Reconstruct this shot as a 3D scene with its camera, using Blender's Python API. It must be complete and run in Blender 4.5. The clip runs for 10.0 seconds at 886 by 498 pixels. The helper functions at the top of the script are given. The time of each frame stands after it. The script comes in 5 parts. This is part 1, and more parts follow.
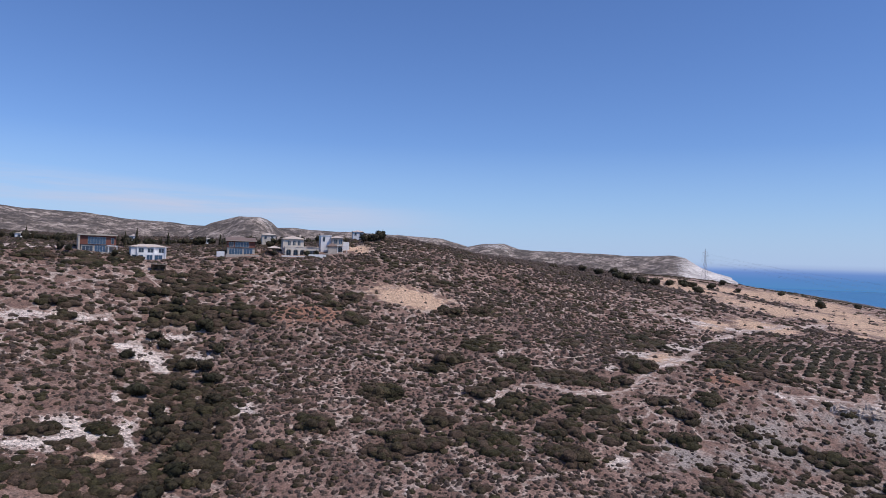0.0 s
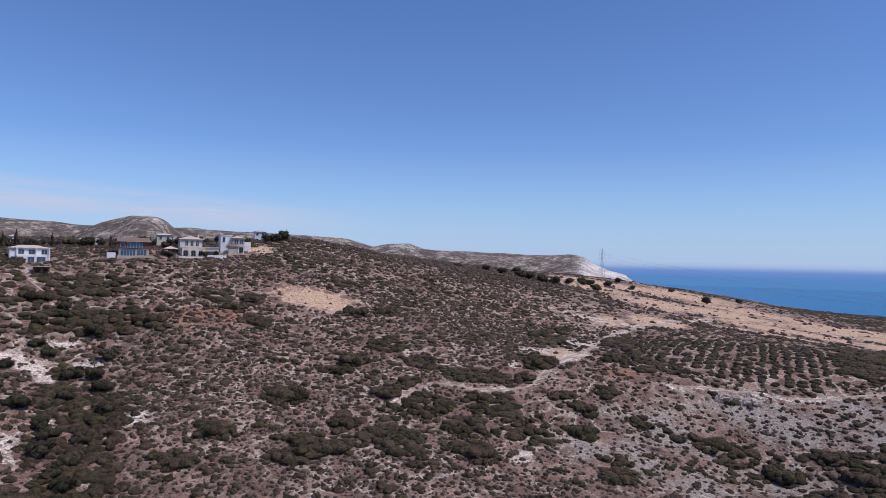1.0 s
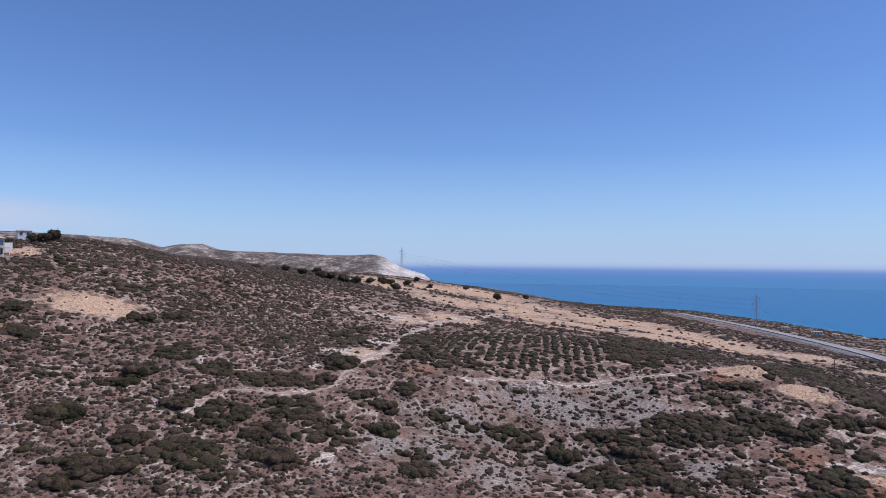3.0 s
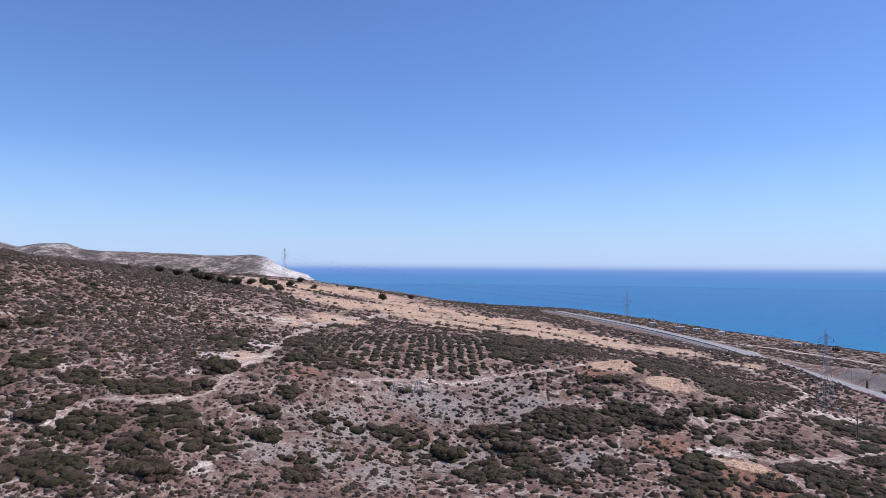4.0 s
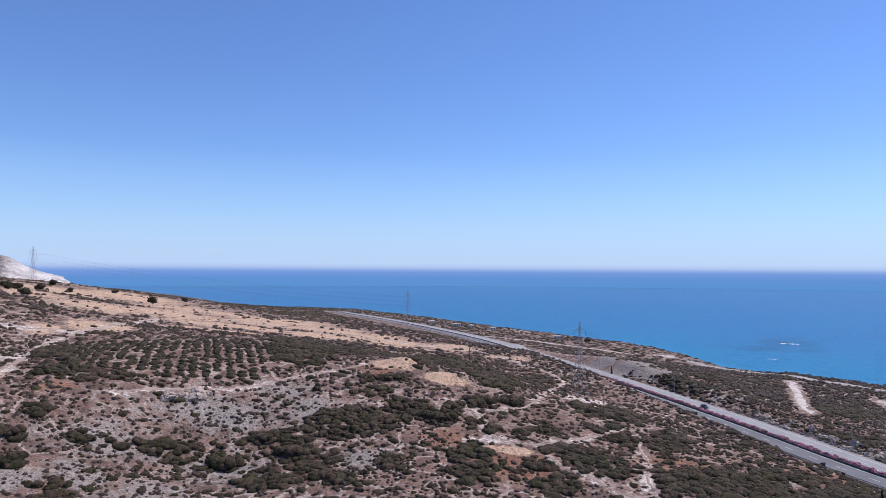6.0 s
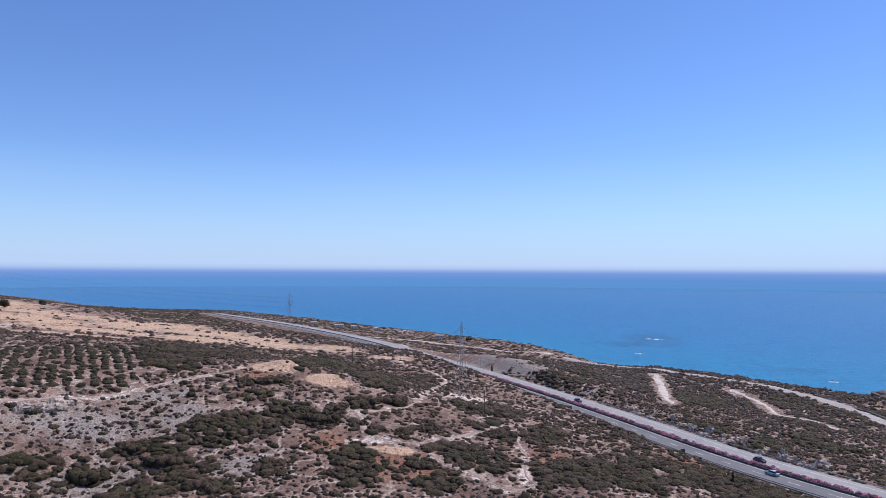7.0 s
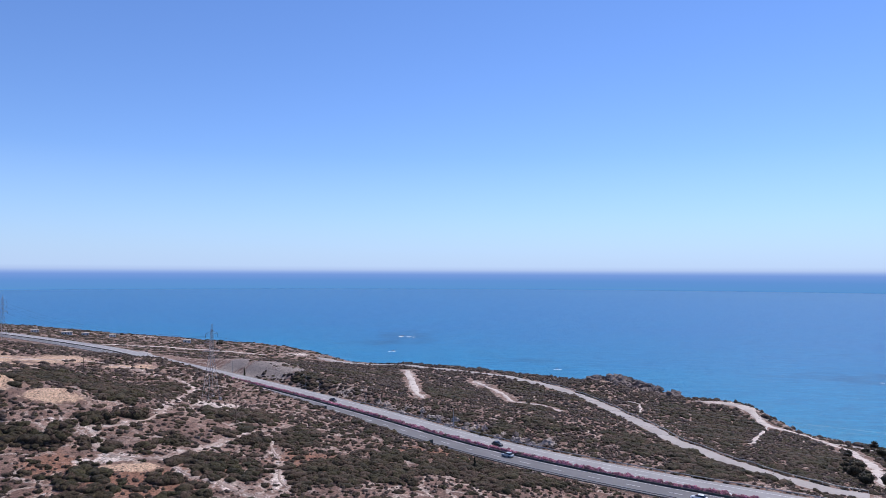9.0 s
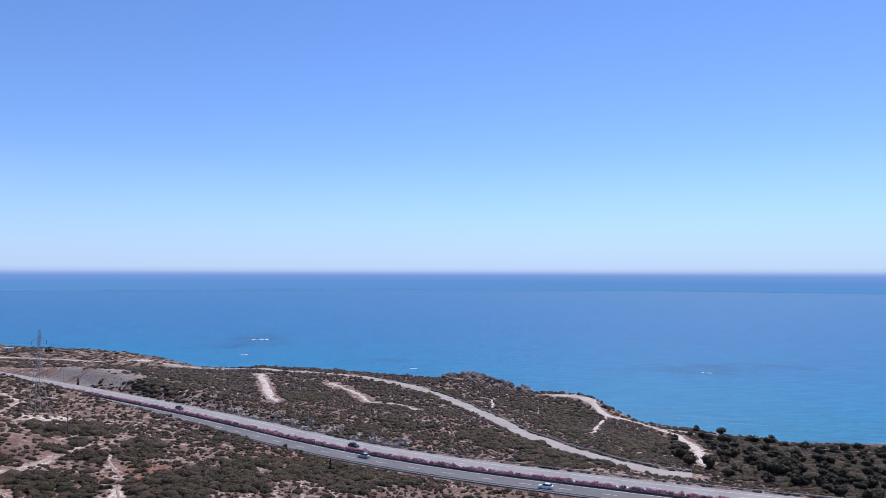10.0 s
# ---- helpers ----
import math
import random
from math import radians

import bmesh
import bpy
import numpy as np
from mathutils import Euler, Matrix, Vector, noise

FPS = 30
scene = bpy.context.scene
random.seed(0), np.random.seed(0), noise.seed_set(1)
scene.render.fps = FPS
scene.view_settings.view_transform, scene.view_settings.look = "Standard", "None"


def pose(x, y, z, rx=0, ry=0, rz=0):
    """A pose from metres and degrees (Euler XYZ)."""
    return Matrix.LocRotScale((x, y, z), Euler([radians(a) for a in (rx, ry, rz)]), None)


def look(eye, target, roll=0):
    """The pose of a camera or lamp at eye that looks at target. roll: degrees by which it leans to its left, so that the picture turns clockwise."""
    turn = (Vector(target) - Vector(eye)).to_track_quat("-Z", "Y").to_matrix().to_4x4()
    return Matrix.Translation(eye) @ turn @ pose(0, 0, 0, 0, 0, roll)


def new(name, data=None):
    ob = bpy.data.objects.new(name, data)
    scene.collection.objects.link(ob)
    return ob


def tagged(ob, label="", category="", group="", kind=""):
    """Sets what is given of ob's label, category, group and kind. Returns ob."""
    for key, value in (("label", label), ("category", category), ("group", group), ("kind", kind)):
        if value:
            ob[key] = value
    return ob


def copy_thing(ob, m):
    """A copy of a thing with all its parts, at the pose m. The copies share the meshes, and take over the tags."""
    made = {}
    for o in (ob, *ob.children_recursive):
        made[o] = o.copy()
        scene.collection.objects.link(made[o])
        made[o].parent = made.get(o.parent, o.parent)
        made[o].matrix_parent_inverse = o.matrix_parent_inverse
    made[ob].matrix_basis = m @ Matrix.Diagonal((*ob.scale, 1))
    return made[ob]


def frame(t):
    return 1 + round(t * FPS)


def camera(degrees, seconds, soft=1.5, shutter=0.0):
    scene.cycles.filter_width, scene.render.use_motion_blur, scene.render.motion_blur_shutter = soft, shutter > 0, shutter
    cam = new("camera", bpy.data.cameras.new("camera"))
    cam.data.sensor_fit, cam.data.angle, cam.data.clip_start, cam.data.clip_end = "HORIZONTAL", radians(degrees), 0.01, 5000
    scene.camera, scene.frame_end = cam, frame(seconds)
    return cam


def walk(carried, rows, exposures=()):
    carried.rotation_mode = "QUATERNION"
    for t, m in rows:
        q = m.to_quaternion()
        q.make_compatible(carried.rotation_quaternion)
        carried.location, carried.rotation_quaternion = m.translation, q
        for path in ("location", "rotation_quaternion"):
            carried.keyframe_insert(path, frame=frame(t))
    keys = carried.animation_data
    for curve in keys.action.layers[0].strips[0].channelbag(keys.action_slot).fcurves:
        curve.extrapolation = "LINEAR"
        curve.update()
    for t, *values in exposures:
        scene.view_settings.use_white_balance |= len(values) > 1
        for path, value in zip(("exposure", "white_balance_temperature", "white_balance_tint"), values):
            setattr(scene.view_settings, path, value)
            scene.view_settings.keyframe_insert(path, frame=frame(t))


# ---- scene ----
# ---------------------------------------------------------------- camera
cam = camera(65.08, 10.0, soft=0.7)
EYE = (0.0, 0.0, 100.0)
# seconds, yaw, pitch, roll of a drone that turns on the spot
TURN = [
    (0.0, 0.00, 1.01, 1.60), (0.5, -3.65, 1.11, 1.43), (1.0, -7.78, 1.19, 1.22), (1.5, -11.42, 1.27, 1.04),
    (2.0, -15.55, 1.34, 0.88), (3.5, -28.73, 1.52, 0.55), (4.0, -33.54, 1.57, 0.48), (4.5, -37.75, 1.62, 0.42),
    (5.0, -42.55, 1.66, 0.38), (5.5, -46.75, 1.70, 0.35), (7.0, -60.84, 1.81, 0.29), (7.5, -65.46, 1.84, 0.28),
    (8.0, -70.73, 1.87, 0.27), (8.5, -75.35, 1.90, 0.25), (9.0, -80.73, 1.94, 0.24), (9.5, -86.15, 1.97, 0.21),
    (10.0, -92.46, 2.01, 0.18)]


def heading(yaw, pitch, roll):
    return Matrix.Translation(EYE) @ pose(0, 0, 0, 0, 0, yaw) @ pose(0, 0, 0, 90 + pitch) @ pose(0, 0, 0, 0, 0, roll)


walk(cam, [(t, heading(a, p, r)) for t, a, p, r in TURN],
     exposures=[(0.0, -0.22, 6500, 15), (2.0, -0.22, 6500, 15), (3.3, -0.12, 6500, 15), (3.6, 0.04, 6500, 15), (10.0, 0.04, 6500, 15)])

# ---------------------------------------------------------------- light
SUN_AZ, SUN_EL = 118.0, 57.0     # clockwise from +y, above the horizon
world = bpy.data.worlds.new("sky")
scene.world = world
world.use_nodes = True
wn, wl = world.node_tree.nodes, world.node_tree.links
wn.clear()
sky = wn.new("ShaderNodeTexSky")
sky.sky_type, sky.sun_disc = "NISHITA", False
sky.sun_elevation, sky.sun_rotation = radians(SUN_EL), radians(SUN_AZ)
sky.altitude, sky.air_density, sky.dust_density, sky.ozone_density = 100, 1.0, 0.0, 6.0
bg = wn.new("ShaderNodeBackground")
bg.inputs["Strength"].default_value = 0.12
wo = wn.new("ShaderNodeOutputWorld")
cool = wn.new("ShaderNodeMix")
cool.data_type, cool.blend_type = "RGBA", "MULTIPLY"
cool.inputs[0].default_value, cool.inputs[7].default_value = 1.0, (0.79, 0.93, 1.18, 1)
wl.new(sky.outputs[0], cool.inputs[6])
wl.new(cool.outputs[2], bg.inputs["Color"])
wl.new(bg.outputs[0], wo.inputs["Surface"])

sun = new("sun", bpy.data.lights.new("sun", "SUN"))
sun.data.energy, sun.data.angle, sun.data.color = 3.6, radians(0.53), (1.0, 0.95, 0.88)
sun.matrix_world = look((0, 0, 300), (-300 * math.sin(radians(SUN_AZ)) * math.cos(radians(SUN_EL)),
                                      -300 * math.cos(radians(SUN_AZ)) * math.cos(radians(SUN_EL)),
                                      300 - 300 * math.sin(radians(SUN_EL))))


# ---------------------------------------------------------------- materials
def ramp(nt, fac, stops):
    r = nt.nodes.new("ShaderNodeValToRGB")
    while len(r.color_ramp.elements) < len(stops):
        r.color_ramp.elements.new(0.5)
    for e, (p, c) in zip(r.color_ramp.elements, stops):
        e.position, e.color = p, (*c, 1) if len(c) == 3 else c
    nt.links.new(fac, r.inputs["Fac"])
    return r.outputs["Color"]


def noise_tex(nt, scale, detail=4.0, rough=0.6, vec=None):
    n = nt.nodes.new("ShaderNodeTexNoise")
    n.inputs["Scale"].default_value, n.inputs["Detail"].default_value, n.inputs["Roughness"].default_value = scale, detail, rough
    if vec is None:
        g = nt.nodes.new("ShaderNodeNewGeometry")
        vec = g.outputs["Position"]
    nt.links.new(vec, n.inputs["Vector"])
    return n.outputs["Fac"]


def mix(nt, fac, a, b, mode="MIX"):
    m = nt.nodes.new("ShaderNodeMix")
    m.data_type, m.blend_type = "RGBA", mode
    for value, sock in ((fac, m.inputs[0]), (a, m.inputs[6]), (b, m.inputs[7])):
        if isinstance(value, (int, float)):
            sock.default_value = value
        elif isinstance(value, tuple):
            sock.default_value = (*value, 1)
        else:
            nt.links.new(value, sock)
    return m.outputs[2]


def math_node(nt, op, a, b=0.0):
    m = nt.nodes.new("ShaderNodeMath")
    m.operation = op
    for value, sock in zip((a, b), m.inputs):
        if isinstance(value, (int, float)):
            sock.default_value = value
        else:
            nt.links.new(value, sock)
    return m.outputs[0]


def fresh(name):
    m = bpy.data.materials.new(name)
    m.use_nodes = True
    nt = m.node_tree
    return m, nt, nt.nodes["Principled BSDF"]


def bump(nt, bs, height, strength, distance):
    b = nt.nodes.new("ShaderNodeBump")
    b.inputs["Strength"].default_value, b.inputs["Distance"].default_value = strength, distance
    nt.links.new(height, b.inputs["Height"])
    nt.links.new(b.outputs[0], bs.inputs["Normal"])


def plain(name, a, b, coarse=0.6, fine=9.0, rough=0.8, relief=0.02, metal=0.0, spec=0.3, vary=0.0):
    """Two colours mottled at two scales, with fine relief."""
    m, nt, bs = fresh(name)
    n1, n2 = noise_tex(nt, coarse), noise_tex(nt, fine, 5)
    f = math_node(nt, "ADD", math_node(nt, "MULTIPLY", n1, 0.6), math_node(nt, "MULTIPLY", n2, 0.4))
    c = ramp(nt, f, [(0.36, a), (0.64, b)])
    if vary:
        o = nt.nodes.new("ShaderNodeObjectInfo")
        k = math_node(nt, "ADD", math_node(nt, "MULTIPLY", o.outputs["Random"], 2 * vary), 1 - vary)
        c = mix(nt, 1.0, c, k, "MULTIPLY")
    nt.links.new(c, bs.inputs["Base Color"])
    bs.inputs["Roughness"].default_value, bs.inputs["Metallic"].default_value = rough, metal
    bs.inputs["Specular IOR Level"].default_value = spec
    if relief:
        bump(nt, bs, n2, 0.6, relief)
    return m


def foliage(name, dark, light, dry, island=True):
    m, nt, bs = fresh(name)
    g = nt.nodes.new("ShaderNodeNewGeometry")
    o = nt.nodes.new("ShaderNodeObjectInfo")
    r = math_node(nt, "FRACT", math_node(nt, "ADD", g.outputs["Random Per Island"], o.outputs["Random"]))
    n1, n2 = noise_tex(nt, 0.11, 3), noise_tex(nt, 3.2, 5, 0.7)
    c = mix(nt, r, dark, light)
    big = ramp(nt, n1, [(0.42, (0, 0, 0)), (0.66, (1, 1, 1))])
    c = mix(nt, math_node(nt, "MULTIPLY", big, 0.5), c, dry)
    odd = ramp(nt, math_node(nt, "FRACT", math_node(nt, "MULTIPLY", r, 7.31)), [(0.62, (0, 0, 0)), (0.7, (0.75, 0.75, 0.75))])
    c = mix(nt, odd, c, dry)
    c = mix(nt, 1.0, c, ramp(nt, n2, [(0.34, (0.42, 0.42, 0.42)), (0.66, (1.7, 1.7, 1.7))]), "MULTIPLY")
    c = mix(nt, 1.0, c, ramp(nt, noise_tex(nt, 0.9, 3), [(0.35, (0.72, 0.72, 0.72)), (0.65, (1.3, 1.3, 1.3))]), "MULTIPLY")
    nt.links.new(c, bs.inputs["Base Color"])
    bs.inputs["Roughness"].default_value, bs.inputs["Specular IOR Level"].default_value = 0.75, 0.15
    bump(nt, bs, n2, 1.0, 0.35)
    return m


def soil():
    """Stony hill soil; the ground's own masks say where chalk, grey scree and straw lie."""
    m, nt, bs = fresh("hill_soil")

    def mask(name):
        a = nt.nodes.new("ShaderNodeAttribute")
        a.attribute_name = name
        return a.outputs["Fac"]
    n4 = noise_tex(nt, 0.24, 4, 0.6)
    n5 = noise_tex(nt, 0.022, 9, 0.78)
    n0, n1, n2, n3 = noise_tex(nt, 0.012, 4), noise_tex(nt, 0.09, 6, 0.65), noise_tex(nt, 0.7, 6, 0.7), noise_tex(nt, 5.0, 4, 0.7)
    base = ramp(nt, n1, [(0.32, (0.115, 0.067, 0.050)), (0.5, (0.235, 0.141, 0.105)), (0.66, (0.42, 0.285, 0.222))])
    base = mix(nt, math_node(nt, "MULTIPLY", n0, 0.5), base, (0.24, 0.165, 0.142))
    # runnels and goat paths
    warp = nt.nodes.new("ShaderNodeTexNoise")
    warp.inputs["Scale"].default_value, warp.inputs["Detail"].default_value = 0.16, 4
    g = nt.nodes.new("ShaderNodeNewGeometry")
    nt.links.new(g.outputs["Position"], warp.inputs["Vector"])
    add = nt.nodes.new("ShaderNodeVectorMath")
    add.operation = "MULTIPLY_ADD"
    nt.links.new(warp.outputs["Color"], add.inputs[0])
    add.inputs[1].default_value = (9, 9, 9)
    nt.links.new(g.outputs["Position"], add.inputs[2])
    vor = nt.nodes.new("ShaderNodeTexVoronoi")
    vor.feature, vor.voronoi_dimensions = "DISTANCE_TO_EDGE", "2D"
    vor.inputs["Scale"].default_value = 0.13
    nt.links.new(add.outputs[0], vor.inputs["Vector"])
    worn = ramp(nt, vor.outputs["Distance"], [(0.03, (1, 1, 1)), (0.11, (0, 0, 0))])
    worn = math_node(nt, "MULTIPLY", worn, ramp(nt, noise_tex(nt, 0.03, 3), [(0.38, (0.08, 0.08, 0.08)), (0.56, (0.95, 0.95, 0.95))]))
    base = mix(nt, worn, base, (0.52, 0.42, 0.35))
    # gravel and crumbs of stone
    crumb = ramp(nt, noise_tex(nt, 2.1, 3, 0.7), [(0.34, (0.55, 0.54, 0.53)), (0.5, (1, 1, 1)), (0.66, (1.5, 1.48, 1.45))])
    # low dead scrub between the bushes
    low = ramp(nt, n2, [(0.46, (0, 0, 0)), (0.6, (1, 1, 1))])
    base = mix(nt, math_node(nt, "MULTIPLY", low, 0.5), base, (0.10, 0.078, 0.068))

    beds = nt.nodes.new("ShaderNodeMapping")
    beds.inputs["Scale"].default_value = (0.25, 0.25, 3.0)
    nt.links.new(g.outputs["Position"], beds.inputs["Vector"])
    strata = ramp(nt, noise_tex(nt, 1.0, 5, 0.7, beds.outputs[0]), [(0.36, (0.45, 0.43, 0.42)), (0.5, (0.95, 0.95, 0.95)), (0.7, (1.1, 1.1, 1.1))])

    def lay(c, name, colour, lo, hi, amount=1.0):
        edge = math_node(nt, "ADD", mask(name), math_node(nt, "MULTIPLY", math_node(nt, "SUBTRACT", n2, 0.5), 1.1))
        edge = math_node(nt, "ADD", edge, math_node(nt, "MULTIPLY", math_node(nt, "SUBTRACT", n1, 0.5), 0.9))
        edge = math_node(nt, "ADD", edge, math_node(nt, "MULTIPLY", math_node(nt, "SUBTRACT", n4, 0.5), 1.5))
        f = ramp(nt, edge, [(lo, (0, 0, 0)), (hi, (amount,) * 3)])
        return mix(nt, f, c, colour)
    base = lay(base, "russet", ramp(nt, n2, [(0.3, (0.20, 0.095, 0.060)), (0.7, (0.36, 0.19, 0.125))]), 0.3, 0.7, 0.85)
    c = lay(base, "scree", ramp(nt, n3, [(0.3, (0.20, 0.17, 0.15)), (0.7, (0.42, 0.37, 0.33))]), 0.3, 0.75, 0.9)
    c = lay(c, "straw", ramp(nt, n2, [(0.3, (0.50, 0.33, 0.215)), (0.7, (0.66, 0.47, 0.33))]), 0.35, 0.65, 0.95)
    c = lay(c, "chalk", mix(nt, 1.0, ramp(nt, n2, [(0.25, (0.50, 0.40, 0.335)), (0.6, (0.74, 0.64, 0.56))]), strata, "MULTIPLY"), 0.30, 0.56)
    c = lay(c, "far", ramp(nt, n5, [(0.42, (0.095, 0.085, 0.078)), (0.51, (0.23, 0.19, 0.165)), (0.60, (0.50, 0.42, 0.36))]), 0.3, 0.7, 0.95)
    tufts = ramp(nt, noise_tex(nt, 0.075, 3, 0.6), [(0.47, (0, 0, 0)), (0.56, (0.8, 0.8, 0.8))])
    c = mix(nt, math_node(nt, "MULTIPLY", tufts, mask("far")), c, (0.085, 0.072, 0.062))
    c = lay(c, "cliff", ramp(nt, n5, [(0.38, (0.36, 0.32, 0.30)), (0.5, (0.56, 0.52, 0.48)), (0.6, (0.70, 0.66, 0.62))]), 0.4, 0.6)
    c = mix(nt, 1.0, c, ramp(nt, n3, [(0.25, (0.72, 0.72, 0.72)), (0.75, (1.28, 1.28, 1.28))]), "MULTIPLY")
    c = mix(nt, 1.0, c, crumb, "MULTIPLY")
    dots = ramp(nt, noise_tex(nt, 1.25, 2, 0.5), [(0.60, (0, 0, 0)), (0.66, (0.8, 0.8, 0.8))])
    dots = math_node(nt, "MULTIPLY", dots, math_node(nt, "SUBTRACT", 1.0, mask("far")))
    c = mix(nt, dots, c, (0.062, 0.048, 0.038))
    nt.links.new(c, bs.inputs["Base Color"])
    bs.inputs["Roughness"].default_value, bs.inputs["Specular IOR Level"].default_value = 0.95, 0.1
    h = math_node(nt, "ADD", n2, math_node(nt, "MULTIPLY", n3, 0.3))
    bump(nt, bs, h, 0.8, 0.5)
    return m


def sea_water():
    m, nt, bs = fresh("sea_water")
    a = nt.nodes.new("ShaderNodeAttribute")
    a.attribute_name = "shallow"
    g = nt.nodes.new("ShaderNodeNewGeometry")
    swell = nt.nodes.new("ShaderNodeMapping")
    swell.inputs["Rotation"].default_value, swell.inputs["Scale"].default_value = (0, 0, radians(20)), (1.0, 0.22, 1.0)
    nt.links.new(g.outputs["Position"], swell.inputs["Vector"])
    n1, n2, n3 = noise_tex(nt, 0.006, 5, 0.6), noise_tex(nt, 0.035, 5, 0.65), noise_tex(nt, 0.12, 6, 0.7, swell.outputs[0])
    f = math_node(nt, "ADD", a.outputs["Fac"], math_node(nt, "MULTIPLY", math_node(nt, "SUBTRACT", n1, 0.5), 0.5))
    c = ramp(nt, f, [(0.0, (0.020, 0.166, 0.365)), (0.45, (0.009, 0.204, 0.385)), (1.0, (0.008, 0.222, 0.355))])
    c = mix(nt, ramp(nt, n2, [(0.55, (0, 0, 0)), (0.75, (0.35, 0.35, 0.35))]), c, (0.01, 0.09, 0.19))
    fine = noise_tex(nt, 0.55, 4, 0.7, swell.outputs[0])
    c = mix(nt, 1.0, c, ramp(nt, fine, [(0.34, (0.72, 0.80, 0.84)), (0.66, (1.22, 1.16, 1.12))]), "MULTIPLY")
    c = mix(nt, 1.0, c, ramp(nt, n3, [(0.32, (0.66, 0.76, 0.80)), (0.68, (1.28, 1.2, 1.16))]), "MULTIPLY")
    b = nt.nodes.new("ShaderNodeAttribute")
    b.attribute_name = "reef"
    e = math_node(nt, "ADD", b.outputs["Fac"], math_node(nt, "MULTIPLY", math_node(nt, "SUBTRACT", n2, 0.5), 1.6))
    c = mix(nt, ramp(nt, e, [(0.45, (0, 0, 0)), (1.0, (0.55, 0.55, 0.55))]), c, (0.012, 0.08, 0.17))
    nt.links.new(c, bs.inputs["Base Color"])
    bs.inputs["Roughness"].default_value, bs.inputs["Specular IOR Level"].default_value = 0.35, 0.15
    bump(nt, bs, n3, 0.7, 1.6)
    return m


SOIL, SEA = soil(), sea_water()
SCRUB = foliage("scrub_leaves", (0.025, 0.022, 0.0105), (0.062, 0.053, 0.025), (0.088, 0.058, 0.041))
HEATH = foliage("dry_scrub", (0.046, 0.034, 0.028), (0.125, 0.094, 0.076), (0.080, 0.058, 0.046))
GROVE = foliage("grove_leaves", (0.026, 0.024, 0.013), (0.056, 0.049, 0.027), (0.066, 0.049, 0.032))
TREE_LEAF = foliage("tree_leaves", (0.022, 0.021, 0.011), (0.050, 0.046, 0.024), (0.055, 0.043, 0.027))
BARK = plain("bark", (0.08, 0.06, 0.045), (0.16, 0.12, 0.09), 2, 20)
ASPHALT = plain("asphalt", (0.29, 0.28, 0.275), (0.38, 0.365, 0.35), 0.08, 3.0, 0.9, 0.01)
ASPHALT_NEW = plain("dark_asphalt", (0.15, 0.148, 0.15), (0.21, 0.205, 0.205), 0.08, 3.0, 0.9, 0.01)
CHALK_TRACK = plain("bare_chalk", (0.50, 0.43, 0.37), (0.70, 0.62, 0.55), 0.15, 1.5, 0.95, 0.05)
DIRT = plain("chalky_track", (0.29, 0.205, 0.16), (0.52, 0.41, 0.345), 0.15, 1.5, 0.95, 0.05)
GRAVEL = plain("old_road_surface", (0.36, 0.32, 0.29), (0.47, 0.43, 0.39), 0.1, 2.0, 0.95, 0.02)
WHITE_LINE = plain("road_paint", (0.62, 0.62, 0.6), (0.8, 0.8, 0.78), 0.5, 6, 0.7, 0)
GALVANISED = plain("galvanised_steel", (0.30, 0.31, 0.32), (0.42, 0.43, 0.44), 0.5, 8, 0.55, 0, 0.6)
PYLON_STEEL = plain("pylon_steel", (0.34, 0.325, 0.32), (0.46, 0.44, 0.43), 0.4, 6, 0.6, 0, 0.3)

# ---------------------------------------------------------------- the lie of the land
rng = np.random.default_rng(7)


def lattice(ix, iy, seed):
    h = (ix.astype(np.int64) * 374761393 + iy.astype(np.int64) * 668265263 + seed * 974634321) & 0x7FFFFFFF
    h = ((h ^ (h >> 13)) * 1274126177) & 0x7FFFFFFF
    return ((h ^ (h >> 16)) & 0xFFFFF) / 0xFFFFF


def value_noise(x, y, size, seed, octaves=3):
    total, amp, norm = 0.0, 1.0, 0.0
    for k in range(octaves):
        u, v = x / size, y / size
        iu, iv = np.floor(u), np.floor(v)
        fu, fv = u - iu, v - iv
        fu, fv = fu * fu * (3 - 2 * fu), fv * fv * (3 - 2 * fv)
        a, b = lattice(iu, iv, seed + k), lattice(iu + 1, iv, seed + k)
        c, d = lattice(iu, iv + 1, seed + k), lattice(iu + 1, iv + 1, seed + k)
        total = total + amp * (a + (b - a) * fu + (c - a) * fv + (a - b - c + d) * fu * fv)
        norm, amp, size = norm + amp, amp * 0.5, size * 0.5
    return total / norm * 2 - 1


def smooth(lo, hi, v):
    u = np.clip((v - lo) / (hi - lo), 0, 1)
    return u * u * (3 - 2 * u)


def at(az, d):
    """The place d metres from the turning point, az degrees clockwise from +y."""
    return d * math.sin(radians(az)), d * math.cos(radians(az))


